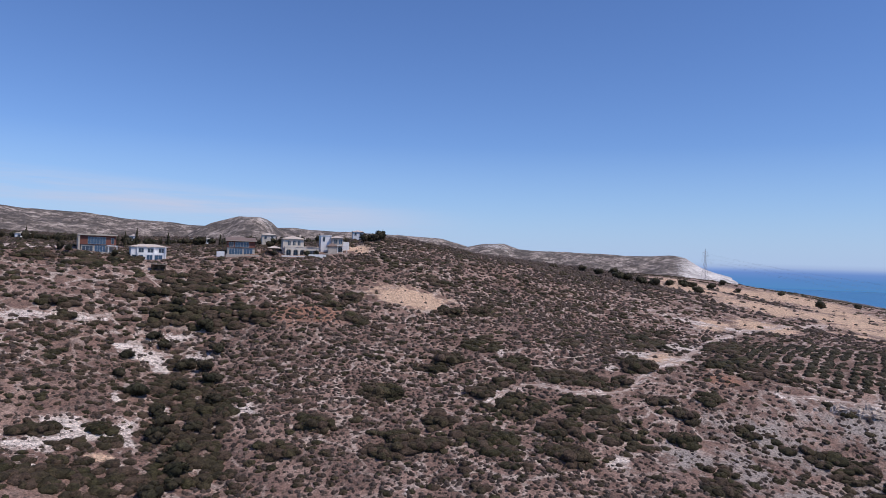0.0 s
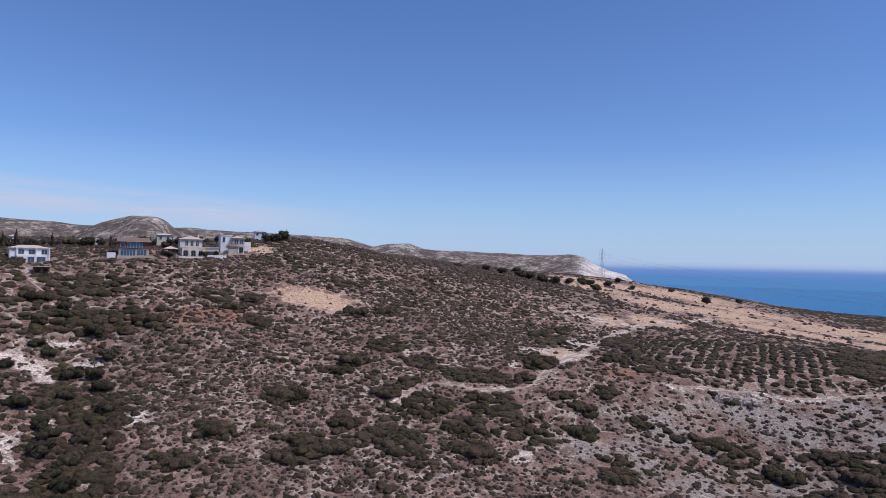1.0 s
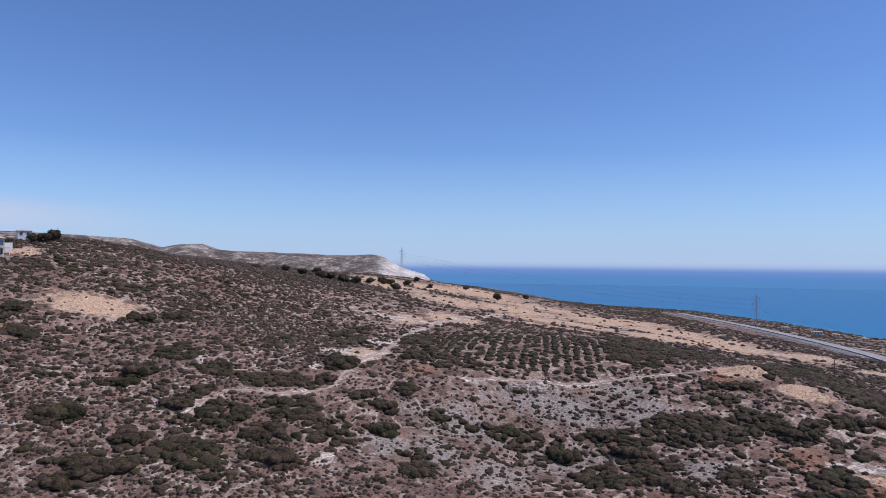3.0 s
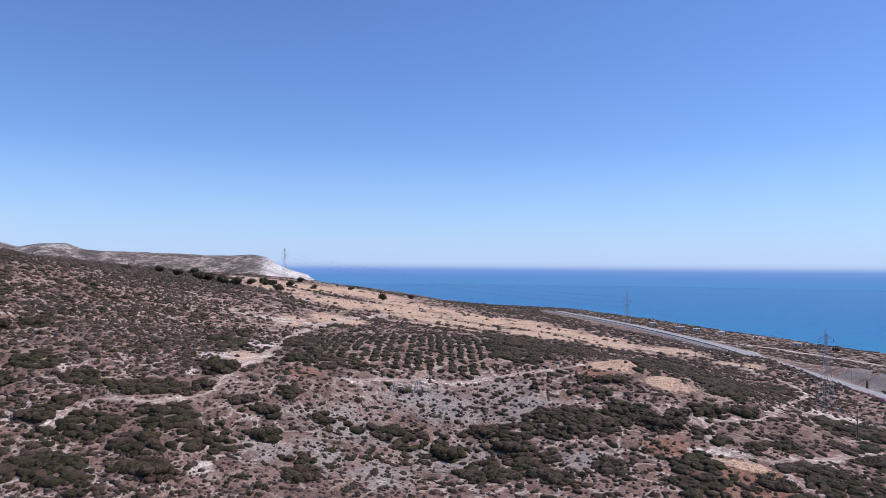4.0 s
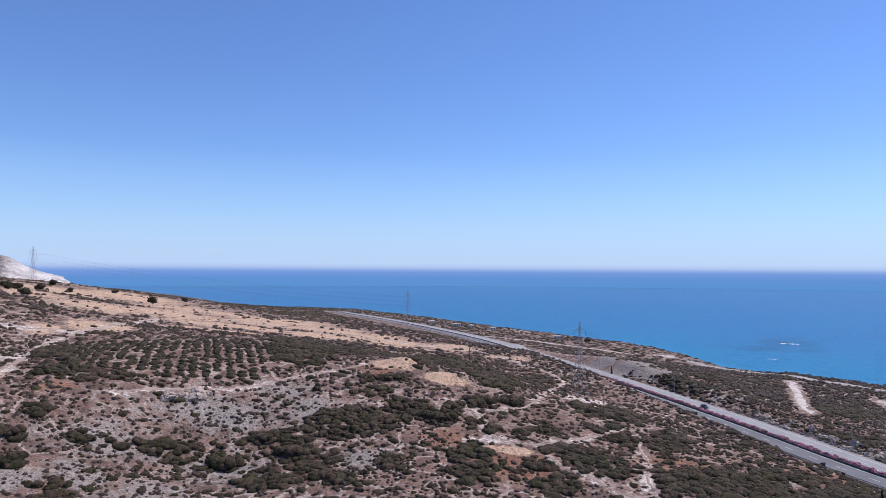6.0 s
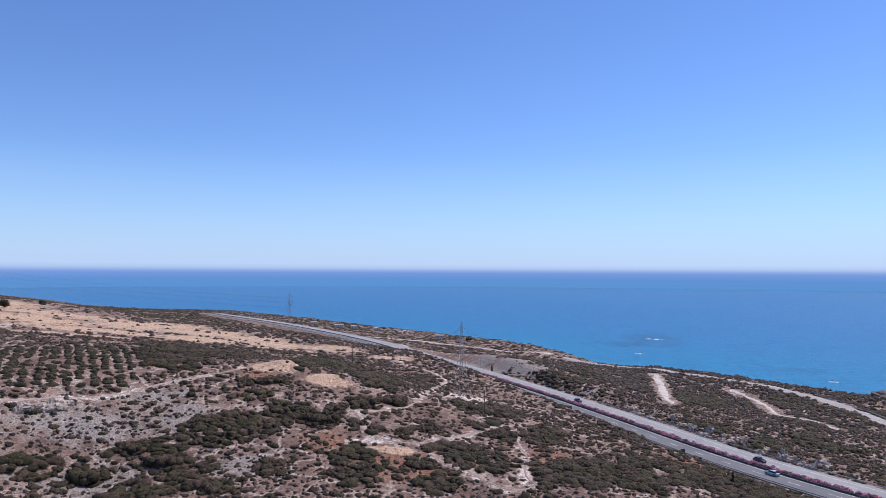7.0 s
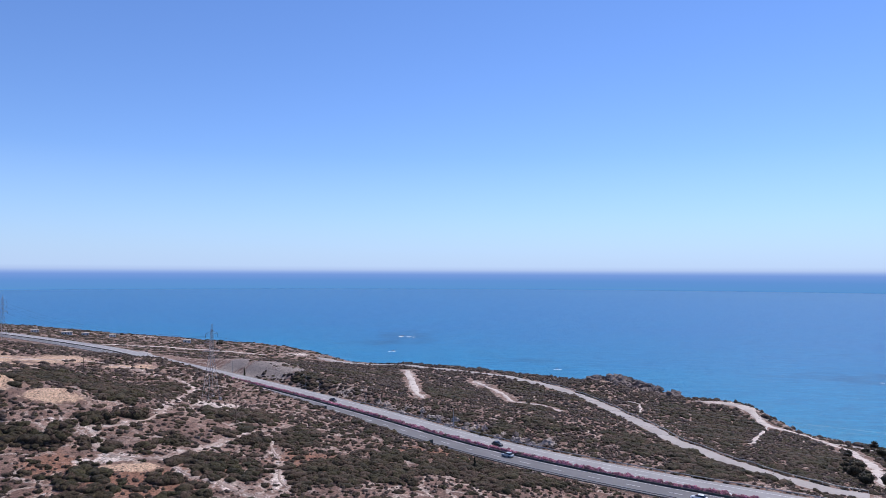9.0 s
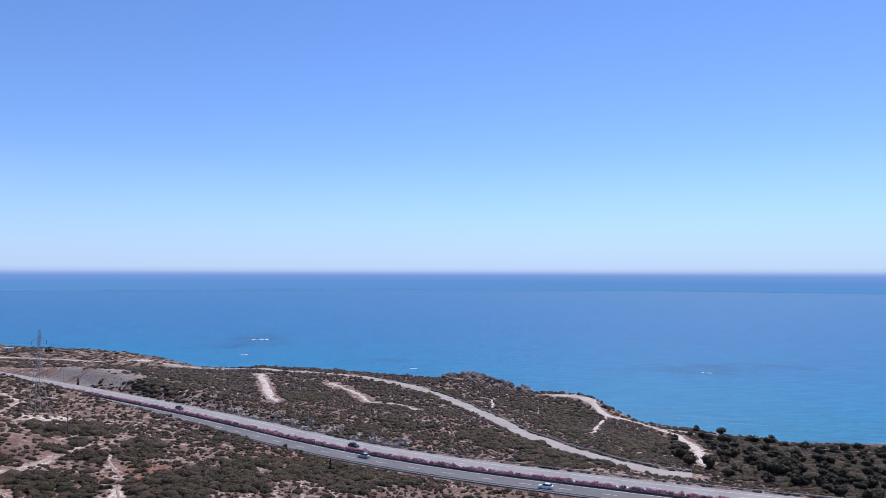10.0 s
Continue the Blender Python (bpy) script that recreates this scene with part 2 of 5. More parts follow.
# spot heights: bearing, distance, height above the sea
HILLSIDE = [
    (-32, 138, 58), (-30, 165, 63), (-34, 215, 78), (-30, 270, 98), (-19.7, 140, 51), (-21, 175, 60), (-21.5, 215, 69), (-27, 175, 66.5), (-15, 172, 64), (-28, 215, 79), (-14, 218, 76), (-22.6, 270, 95),
    (-26.5, 290, 101), (-23, 290, 98.6), (-16.3, 290, 101.4), (-12.3, 300, 101.6), (-9, 310, 103), (-4.4, 340, 110.5),
    (0.75, 400, 106), (10, 500, 98.4), (15.8, 600, 93.3), (0.6, 135, 54), (-1.7, 185, 65), (-1.7, 260, 85.5), (10, 185, 66), (10, 280, 80.5),
    (-30, 360, 103.5), (-22, 360, 103.5), (-15, 360, 105), (-10, 380, 107), (-20, 450, 107), (-31, 450, 108), (-25, 600, 112), (-12, 600, 111), (0, 700, 92), (10, 900, 85)]
SHELF = [
    (18.9, 270, 73), (27.5, 215, 67.3), (23, 300, 73.7), (43.2, 290, 66.4), (28.6, 560, 74.5), (20.7, 714, 89.4), (32.8, 185, 50.2),
    (37.9, 155, 49.3), (40.4, 168, 50.5), (47.5, 260, 65.5), (51.7, 245, 62), (57, 190, 52.5), (48, 400, 56.4), (48.4, 529, 54.5),
    (62.4, 303, 48), (39, 520, 62.6), (39, 800, 52), (30, 850, 66), (23, 1000, 76), (24.3, 1250, 68), (29.2, 1250, 57), (32, 1230, 46.5), (34.5, 1200, 41.5), (38, 1170, 38), (65.6, 160, 48.3), (70, 240, 47), (79.7, 170, 46.9),
    (92, 180, 41), (110, 150, 38)]
COAST = [
    (45, 720, 43), (48.5, 640, 44), (52.5, 545, 45), (42, 860, 43), (44.2, 1148, 35), (57.5, 828, 30), (68.6, 689, 28), (73.6, 583, 25), (80, 535, 29), (84.1, 500, 30), (86.5, 470, 31.5), (94.2, 452, 33), (97.5, 440, 29), (99.2, 426, 28), (104.6, 414, 30),
    (107.7, 400, 20.5), (110.5, 400, 18.5), (114, 402, 15.5), (118.9, 410, 12), (124.8, 415, 15), (92.3, 468, 29.5), (87.7, 444, 32), (95.5, 322, 35), (112.7, 228, 38), (67.6, 440, 45), (75, 360, 42),
    (75, 460, 33), (84, 300, 40), (84, 400, 32), (125, 300, 25), (100, 258, 37)]
AROUND = [(0, 0.1, 42), (0, 60, 45), (120, 60, 40), (240, 60, 48), (180, 300, 45), (240, 300, 80), (270, 300, 98), (300, 300, 100),
          (310, 150, 62), (200, 800, 60), (270, 900, 110), (320, 900, 118), (160, 600, 12)]
SPOTS = np.array([(*at(a, d), z) for a, d, z in HILLSIDE + SHELF + COAST + AROUND])


def spline_kernel(r2):
    return 0.5 * r2 * np.log(r2 + 1e-9)


def spline_weights():
    p = SPOTS[:, :2] / 300
    n = len(p)
    k = spline_kernel(((p[:, None] - p[None]) ** 2).sum(-1)) + np.eye(n) * 0.002
    q = np.hstack([np.ones((n, 1)), p])
    full = np.block([[k, q], [q.T, np.zeros((3, 3))]])
    return np.linalg.solve(full, np.concatenate([SPOTS[:, 2], np.zeros(3)]))


WEIGHTS = spline_weights()

# bearings and tangents of the far crests
RANGE = [(-60, .034), (-45, .046), (-32.6, .053), (-27, .0485), (-24.7, .044), (-20, .040), (-13, .041), (-9, .038), (-4.4, .0365), (-.2, .033), (2.1, .0215),
         (3.4, .0268), (5, .0265), (6.2, .020), (8.2, .0185), (14.4, .0155), (17, .0148), (18, .0165), (19.2, .0145), (20.2, .003), (21.2, -.0041), (22.5, -.0105),
         (23.3, -.0163), (23.7, -.06), (40, -.06)]
MESA = [(-25, -.06), (-22, .01), (-20, .030), (-18.4, .044), (-17.2, .050), (-16.4, .0545), (-14.8, .0550), (-14.1, .051), (-13.5, .041), (-12.5, .033), (-10.5, .02), (-8, -.06)]
# the coast: bearing, distance
SHORE = [(-180, 3000), (19, 4000), (22, 2300), (23.6, 1500), (26, 1360), (30, 1330), (44.2, 1170), (57.5, 850), (68.6, 705), (73.6, 608), (80, 562), (84.1, 530), (92, 490),
         (95, 478), (99.2, 448), (104.6, 430), (107.7, 414), (115, 418), (124.8, 432), (150, 520), (180, 800), (181, 3000)]

# near edge of the highway
ROAD_NEAR = [(134, 206), (128, 197), (119, 190), (111, 189), (104, 193), (97.9, 198), (92.5, 206), (86, 221), (79.8, 245), (75.4, 273), (70.8, 309), (66.9, 348), (62.7, 402), (58.1, 482), (53.6, 600), (48.4, 752), (45.7, 846), (42, 1000)]
ROAD_Z = 40.0


def catmull(points, step):
    p = [Vector(q) for q in points]
    p = [2 * p[0] - p[1]] + p + [2 * p[-1] - p[-2]]
    out = []
    for i in range(1, len(p) - 2):
        n = max(2, int((p[i + 1] - p[i]).length / step))
        for k in range(n):
            t = k / n
            out.append(0.5 * (2 * p[i] + (p[i + 1] - p[i - 1]) * t + (2 * p[i - 1] - 5 * p[i] + 4 * p[i + 1] - p[i + 2]) * t * t
                              + (3 * p[i] - p[i - 1] - 3 * p[i + 1] + p[i + 2]) * t ** 3))
    return out + [p[-2]]


def even(points, step):
    """The polyline walked at even steps, smoothed."""
    a = np.array([tuple(q) for q in points], float)
    s = np.concatenate([[0], np.cumsum(np.hypot(*np.diff(a[:, :2], axis=0).T))])
    t = np.arange(0, s[-1], step)
    return np.stack([np.interp(t, s, a[:, i]) for i in range(a.shape[1])], 1)


def side_of(line):
    """Unit normals to the right of a line in plan."""
    g = np.gradient(line, axis=0)
    n = np.stack([g[:, 1], -g[:, 0]], 1)
    return n / np.linalg.norm(n, axis=1, keepdims=True)


def smoothed(line, rounds):
    for _ in range(rounds):
        line[1:-1] = (line[:-2] + 2 * line[1:-1] + line[2:]) / 4
    return line


road_near = smoothed(even(catmull([at(a, d) for a, d in ROAD_NEAR], 6), 4.0), 40)
road_side = side_of(road_near)            # points away from the turning point
ROAD_WIDTH = 22.0
road_mid = road_near + road_side * ROAD_WIDTH / 2


def from_line(x, y, line):
    """Distance in plan from the points of a line."""
    best = np.full(np.shape(x), 1e9)
    for px, py in line:
        best = np.minimum(best, (x - px) ** 2 + (y - py) ** 2)
    return np.sqrt(best)


def blobs(x, y, spots):
    """A soft mask of round patches: bearing, distance, radius across, radius along."""
    m = np.zeros(np.shape(x))
    for az, d, across, along in spots:
        c, s = math.cos(radians(az)), math.sin(radians(az))
        u, v = x * c - y * s, x * s + y * c - d
        m = np.maximum(m, np.exp(-((u / across) ** 2 + (v / along) ** 2)))
    return m


def land(x, y):
    """Ground height at arrays x, y."""
    x, y = np.asarray(x, float), np.asarray(y, float)
    d = np.hypot(x, y)
    az = np.degrees(np.arctan2(x, y))
    k = np.minimum(1, 1300 / np.maximum(d, 1))
    u, v = x * k / 300, y * k / 300
    z = WEIGHTS[-3] + WEIGHTS[-2] * u + WEIGHTS[-1] * v
    for w, (sx, sy, _) in zip(WEIGHTS, SPOTS):
        z = z + w * spline_kernel((u - sx / 300) ** 2 + (v - sy / 300) ** 2)
    z = z + 1.1 * value_noise(x, y, 38, 1) * smooth(60, 160, d) + 0.6 * value_noise(x, y, 13, 5, 3)
    # gullies and small terraces on the hillside
    hill = smooth(22, 5, az) * smooth(120, 170, d) * smooth(420, 300, d)
    z = z - 1.8 * hill * np.abs(value_noise(x, y, 46, 11, 2))
    # two spoil mounds on the terrace edge
    z = z + 2.4 * blobs(x, y, [(48.3, 258, 7, 5), (52, 246, 9, 5)])
    # far country
    away = smooth(750, 1350, d)
    far = 62 + 9 * value_noise(x, y, 260, 21, 4)
    away = away * smooth(24, 17, az)
    z = z * (1 - away) + far * away
    rough = value_noise(x, y, 330, 31, 5)
    for table, d0, front, back in ((RANGE, 1900, 420, 900), (MESA, 1500, 260, 500)):
        a, t = np.array(table).T
        crest = 100 + d0 * np.interp(az, a, t)
        r = np.where(d < d0, (d - d0) / front, (d - d0) / back)
        low = np.minimum(50, crest - 8)
        crest = crest + 4 * value_noise(x, y, 80, 35, 4)
        hillz = low + (crest - low) * np.exp(-r * r) + (16 * rough - 50 * np.abs(value_noise(x, y, 230, 51, 4)) - 22 * np.abs(value_noise(x, y, 75, 57, 3))) * np.minimum(np.abs(r) * 1.6, 1) * np.exp(-r * r)
        z = np.where((d > 800) & (az < 40) & (az > -62), np.maximum(z, hillz), z)
    # the highway's bed
    near = (d > 120) & (d < 1250) & (az > 30) & (az < 140)
    b = np.full(np.shape(x), 1e6)
    if np.any(near):
        b[near] = from_line(x[near], y[near], road_mid)
    bed = smooth(26, 12.5, b)
    z = z * (1 - bed) + (ROAD_Z - 0.35) * bed
    # a low bank on the landward verge
    ra, rd = np.array(ROAD_NEAR[::-1]).T
    inland = smooth(4, -4, d - np.interp(az, ra, rd))
    z = z + 1.8 * np.exp(-((b - 20) / 5) ** 2) * inland * smooth(62, 66, az) * smooth(78, 74, az)
    # the shore drops in a cliff
    a, s = np.array(SHORE).T
    edge = np.interp(az, a, s) - d + 9 * value_noise(x, y, 60, 41, 4)
    drop = smooth(-6, 17, edge)
    return z * drop - 5 * (1 - drop)


def land_at(x, y):
    return float(land(np.array([x]), np.array([y]))[0])


def mesh_object(name, verts, faces, material, parent=None, flat=False):
    me = bpy.data.meshes.new(name)
    verts, faces = np.asarray(verts, np.float32), np.asarray(faces, np.int32)
    n, k = faces.shape
    me.vertices.add(len(verts))
    me.vertices.foreach_set("co", verts.ravel())
    me.loops.add(n * k)
    me.loops.foreach_set("vertex_index", faces.ravel())
    me.polygons.add(n)
    me.polygons.foreach_set("loop_start", np.arange(0, n * k, k, dtype=np.int32))
    me.polygons.foreach_set("loop_total", np.full(n, k, np.int32))
    me.update(calc_edges=True)
    me.shade_flat() if flat else me.shade_smooth()
    me.materials.append(material)
    ob = new(name, me)
    ob.parent = parent
    return ob


def give(ob, name, values):
    a = ob.data.attributes.new(name, "FLOAT", "POINT")
    a.data.foreach_set("value", np.asarray(values, np.float32).ravel())


def grid_faces(rows, cols, closed):
    i, j = np.meshgrid(np.arange(rows - 1), np.arange(cols if closed else cols - 1), indexing="ij")
    k = (j + 1) % cols
    return np.stack([i * cols + j, i * cols + k, (i + 1) * cols + k, (i + 1) * cols + j], -1).reshape(-1, 4)


# patches of the ground: bearing, distance, radius across, radius along
CHALK_GULLY = [(-22.6, 214, 7.8, 4.9), (-21.7, 208, 3, 6.5), (-24.2, 216, 5.3, 3.4), (-19.2, 214, 6.1, 3), (-26.5, 166, 8.1, 4.4), (-24.2, 166, 3, 8.2), (-30, 162, 7.9, 3.9), (-29, 169, 4.1, 2.1),
               (-24.9, 181, 1.4, 5), (-21.7, 180, 1.8, 1.9), (-15.4, 175, 4.3, 4.3), (-18.4, 171, 1.9, 2.7), (-30.3, 154, 1.9, 3), (-31, 227, 9, 3), (-27.5, 228, 9, 2.4), (-30.3, 300, 12.5, 12),
               (-24.9, 153, 3.7, 1.9), (-20.9, 225, 4.6, 2.3)]
CHALK_PATHS = [(19, 256, 6.2, 13), (15.6, 232, 7.2, 5), (13.7, 211, 1.9, 4.4), (19.8, 318, 11.6, 5), (14.6, 159, 2.6, 2.8), (4.9, 215, 1.4, 5.6), (62.6, 276, 10.7, 15), (67.6, 178, 2, 8.1),
               (55.3, 193, 7.9, 3), (54.6, 205, 1.7, 6.1), (82, 385, 4, 10), (102.3, 411, 13, 3.5), (104.4, 407, 5, 6), (57.7, 812, 12, 14), (69.2, 628, 13, 9), (8.8, 192, 4, 2), (23, 313, 8, 5)]
CHALK = CHALK_GULLY + CHALK_PATHS
STRAW = [(-2.6, 260, 17, 11.4), (-7, 315, 5.6, 7.2), (-25.7, 156, 3.8, 1.9), (36.5, 455, 23, 40), (27.3, 600, 42, 60), (23.3, 560, 28, 45), (42, 450, 30, 34), (24.9, 335, 16, 17), (21.4, 318, 8, 15),
         (45.7, 432, 22, 26), (47.4, 254, 10, 7), (51.5, 242, 9.4, 5), (41, 395, 25, 20), (47.4, 415, 20, 20), (51.8, 415, 20, 17), (17.8, 230, 7.3, 9), (57, 187, 7.6, 3.8), (30, 440, 40, 40),
         (32, 520, 45, 50), (25, 430, 30, 40), (56.5, 385, 14, 9), (20, 480, 26, 40)]
STRAW += [(19, 560, 30, 50), (34, 395, 40, 18), (48, 385, 20, 12), (38, 490, 40, 40), (33, 362, 30, 8)]
SCREE = [(33.8, 207, 25, 12.6), (38.7, 224, 14.6, 7.3), (28.8, 165, 8.1, 10.7), (45.1, 180, 11.7, 7), (40.3, 210, 12.2, 11.3), (25.5, 187, 18.3, 10.5), (19.8, 168, 8.2, 6.5), (24.1, 170, 8.3, 12.2),
         (34, 178, 16, 12), (67.6, 428, 26, 14), (66, 415, 16, 8), (73, 345, 20, 7), (77, 310, 14, 6), (80.5, 286, 9, 5), (70, 370, 20, 10)]


# dense dark thickets: bearing, distance, radius across, radius along
THICKET_HILL = [(16.5, 258, 5.9, 12.98), (16, 214, 5.2, 7.9), (14.8, 203, 3, 3.6), (10.5, 201, 9.8, 5.6), (6.3, 206, 6.4, 4.7), (3.5, 222, 6, 9), (0.7, 206, 4.2, 4.7), (-0.3, 200, 3.6, 3.1), (-4.6, 183, 4.9, 5.2), (6.2, 180, 8.8, 5.4),
    (12.1, 182, 8.6, 6.7), (10.6, 170, 6.2, 3.9), (4.2, 161, 8.5, 6.5), (-0, 170, 4.2, 3.9), (14.8, 171, 5.8, 5.7), (10.6, 158, 4.6, 4.4), (3.6, 185, 3.3, 2.9), (5.6, 192, 2, 2), (-2.4, 158, 5.1, 3.9), (-0.6, 159, 4.5, 3.1),
    (-3.2, 162, 3.7, 2.8), (-4.7, 156, 5.1, 3), (19.1, 176, 3.6, 2.8), (22.1, 161, 3.7, 8.14)]
THICKET_HILL_MORE = [(23.8, 187, 2.7, 3.3), (21.3, 198, 2.6, 2.4), (0.6, 253, 5.2, 4.4), (3.2, 258, 3.6, 4.1), (-0.1, 284, 6.5, 5), (29.7, 188, 6.1, 4.3), (43.8, 202, 13.1, 9.9), (37.2, 195, 4.4, 3.7), (38.4, 173, 10.2, 6.7), (34.1, 184, 4.2, 4.2),
    (43.2, 168, 3.8, 5.3), (47.2, 178, 2.6, 4.1), (26.8, 224, 2.6, 5.5), (17.6, 283, 3.2, 6.4), (19.5, 188, 3.1, 3.3), (17.6, 193, 2.8, 2.7), (26.4, 187, 1.8, 2.3), (31.7, 191, 1.9, 2), (30.1, 211, 1.4, 1.5), (39, 270, 14, 22),
    (42.5, 300, 14, 28), (40, 318, 14, 18), (45, 315, 9, 19.8), (22, 262, 6, 13.2)]
THICKET_HILL_REST = [(22.5, 235, 7, 12), (24, 222, 6, 7)]
THICKET_SHELF = [(54, 178, 6.8, 11), (48.8, 210, 8.2, 8.8), (45.9, 224, 5.5, 3.5), (50.9, 207, 5.1, 5.5), (53.9, 206, 2.5, 4.7), (54.3, 223, 4, 5.1), (56.6, 230, 4.7, 5.2), (52.3, 218, 3.5, 3.1), (55.6, 201, 2.1, 3.9), (58, 204, 2.2, 3.9),
    (59.9, 208, 2.7, 4.4), (46.9, 177, 2.4, 3.7), (49.9, 258, 6, 6), (51.7, 315, 14.1, 27.9), (55.4, 267, 9.8, 21.56), (59.3, 318, 6.2, 13.64), (60.6, 169, 5.5, 6.5), (61.8, 191, 10.1, 5.7), (63.9, 183, 8.2, 6.1), (65.7, 213, 4.3, 4.8),
    (63, 249, 6.1, 11.4), (65.7, 251, 6.9, 15.18), (63.6, 220, 2.5, 5.5), (64.8, 231, 2.6, 5.72)]
THICKET_SHELF_MORE = [(69.1, 222, 6.9, 12.1), (69.5, 183, 5.1, 10.6), (57.1, 173, 1.8, 3.3), (59.1, 179, 3.6, 3.8), (40.8, 195, 9.5, 4.8), (39.4, 187, 4.6, 4.6), (41, 180, 5.8, 4.4), (46.6, 237, 3.5, 2.9), (45.1, 236, 2.7, 2.5), (47.6, 239, 3.1, 3.8)]
THICKET_GULLY = [(-27.5, 149, 14.5, 7.3), (-19.8, 167, 6.8, 10.3), (-18.1, 180, 6.6, 12.6), (-21.1, 191, 4.7, 10.34), (-20.5, 236, 8.6, 8.3), (-16.3, 235, 9.6, 8.2), (-19.4, 260, 14.8, 9.1), (-22.9, 151, 9.9, 4.9), (-25.6, 149, 7.3, 3.6), (-29.2, 167, 3, 2.1),
    (-26.1, 167, 3.4, 2.1), (-25.1, 163, 2.4, 2.3), (-28.3, 161, 1.3, 1.7), (-27.4, 161, 2.1, 1.7), (-24, 250, 5.7, 4.4), (-22.4, 250, 4.5, 4.8), (-27.3, 274, 7.8, 6.7), (-25, 284, 5.8, 12.1), (-30.5, 275, 4.5, 4.8), (-10.2, 254, 5.2, 4.5),
    (-7.4, 253, 4.1, 5.3), (-8.8, 245, 3.6, 4.7), (-15, 234, 4.9, 4.5), (-7.2, 234, 4.2, 4.1)]
THICKET_GULLY_MORE = [(-30.8, 167, 3, 1.8), (-18.5, 154, 6.3, 5.9), (-12.9, 157, 3.8, 2.8), (-9.9, 167, 4.1, 3.2), (-20.8, 214, 2.4, 5.28), (-28.2, 228, 3.3, 2.4), (-29.1, 236, 5, 2.5)]
THICKET_VERGE = [(85, 263, 10.7, 9.7), (85, 191, 4.7, 10.34), (82.3, 198, 4.8, 9.8), (79.6, 198, 4.8, 8.3), (76.6, 188, 7.7, 11.3), (72, 184, 9, 9.6), (88.6, 290, 7.1, 12.7), (90.5, 279, 4.5, 8.3), (85.9, 266, 8.7, 8.9), (82.3, 288, 4.7, 8.1),
    (69.9, 384, 7.8, 8.7), (71.1, 371, 9.1, 9.1), (97.9, 262, 12.8, 17), (101.5, 234, 11.4, 15.3), (95.6, 275, 9, 12.5), (106.4, 245, 10, 11.6), (108.9, 302, 12.3, 27.06), (102.4, 318, 10.4, 20.2), (86.8, 414, 10.1, 20.2), (81.3, 370, 12, 26.4),
    (92.3, 391, 9.5, 17), (88.6, 334, 9.5, 20.9), (76.1, 464, 11.3, 24.86), (73.1, 434, 12.4, 27.28)]
THICKET_VERGE_MORE = [(116, 300, 30, 45), (122, 330, 30, 40), (113.5, 266, 12, 16), (118, 250, 20, 15), (126, 285, 25, 40), (117, 372, 16, 12), (80, 206, 22, 7), (87, 199, 14, 6), (73, 190, 9, 9), (102.8, 366, 14.9, 22.8), (99.2, 372, 9.1, 15)]
THICKETS = THICKET_HILL + THICKET_HILL_MORE + THICKET_HILL_REST + THICKET_SHELF + THICKET_SHELF_MORE + THICKET_GULLY + THICKET_GULLY_MORE + THICKET_VERGE + THICKET_VERGE_MORE


CRAGS = [(94.2, 452, 10, 9), (96.6, 443, 9, 9), (98.8, 433, 8, 7), (92.5, 460, 6, 6)]
RUSSET = [(57, 178, 16, 12), (52, 192, 9, 7), (61.5, 186, 10, 6), (46, 246, 8, 10), (70, 196, 12, 9), (80, 214, 16, 7), (-11, 236, 14, 9), (22, 214, 7, 5)]
TALUS = [(66.2, 424, 13, 12), (68.3, 405, 12, 10), (64, 446, 10, 10)]


def track_line(spots, step=1.5):
    return smoothed(even(catmull([at(a, d) for a, d in spots], step), step), 4)


TRACKS = [
    ([(34.3, 452), (38.3, 433), (41.8, 428), (45.5, 430), (48.1, 419), (50.9, 411), (53.7, 410), (56.5, 380), (59.6, 348), (61.1, 320)], 3.4),
    ([(61.1, 320), (60.2, 286), (59, 245), (57.8, 228), (55.2, 217), (53.8, 216), (51.8, 222)], 2.4),
    ([(52.6, 219), (54, 209), (54.6, 200), (56.7, 194), (59.4, 194), (60.6, 199), (62.7, 209), (65.7, 225), (68.2, 240)], 2.5),
    ([(66.7, 221), (67.2, 203), (67.8, 193), (67.6, 179), (68.6, 171)], 2.0),
    ([(59.9, 187), (61.2, 180), (62.7, 177), (64.5, 170), (67, 167), (68.6, 171)], 2.6),
    ([(4, 180), (6.3, 190), (8.8, 192), (11, 190), (14.5, 194), (15.8, 203), (17.6, 219)], 1.9),
    ([(17.6, 219), (19.9, 243), (21.7, 288), (23.6, 311), (26.1, 346), (29, 390)], 4.2),
    ([(16.3, 322), (18.4, 323), (20.5, 316), (22.6, 319)], 2.0),
    ([(77.8, 505), (78.2, 436), (78.5, 360), (79.2, 332)], 4.0),
    ([(83.3, 440), (84.9, 410), (86.1, 368), (86.6, 351), (88.6, 345), (90.5, 324)], 2.7),
    ([(100.6, 412), (102.4, 410), (104, 406), (104.8, 398), (105.4, 387), (106.2, 381), (107.7, 385), (109.6, 378), (111.1, 362), (112.1, 331), (112.7, 298), (113.1, 254)], 4.6),
    ([(105.7, 381), (105.1, 350), (104.5, 308)], 2.1),
    ([(109.6, 380), (111.1, 385), (112.7, 384)], 2.1),
    ([(95.6, 387), (96.4, 382), (96.6, 350)], 2.1),
    ([(54.7, 691), (57, 681), (60.1, 659), (62.1, 643), (64.6, 632), (66.6, 620)], 4.0),
    ([(26.1, 210), (29.2, 215), (32.5, 219), (35.9, 224), (39.3, 234), (43.5, 245), (45.2, 254)], 1.8),
    ([(-23, 274), (-23.2, 265), (-22.6, 258), (-21.9, 253), (-21.4, 243)], 1.1)]
track_lines = [track_line(s) for s, _ in TRACKS]


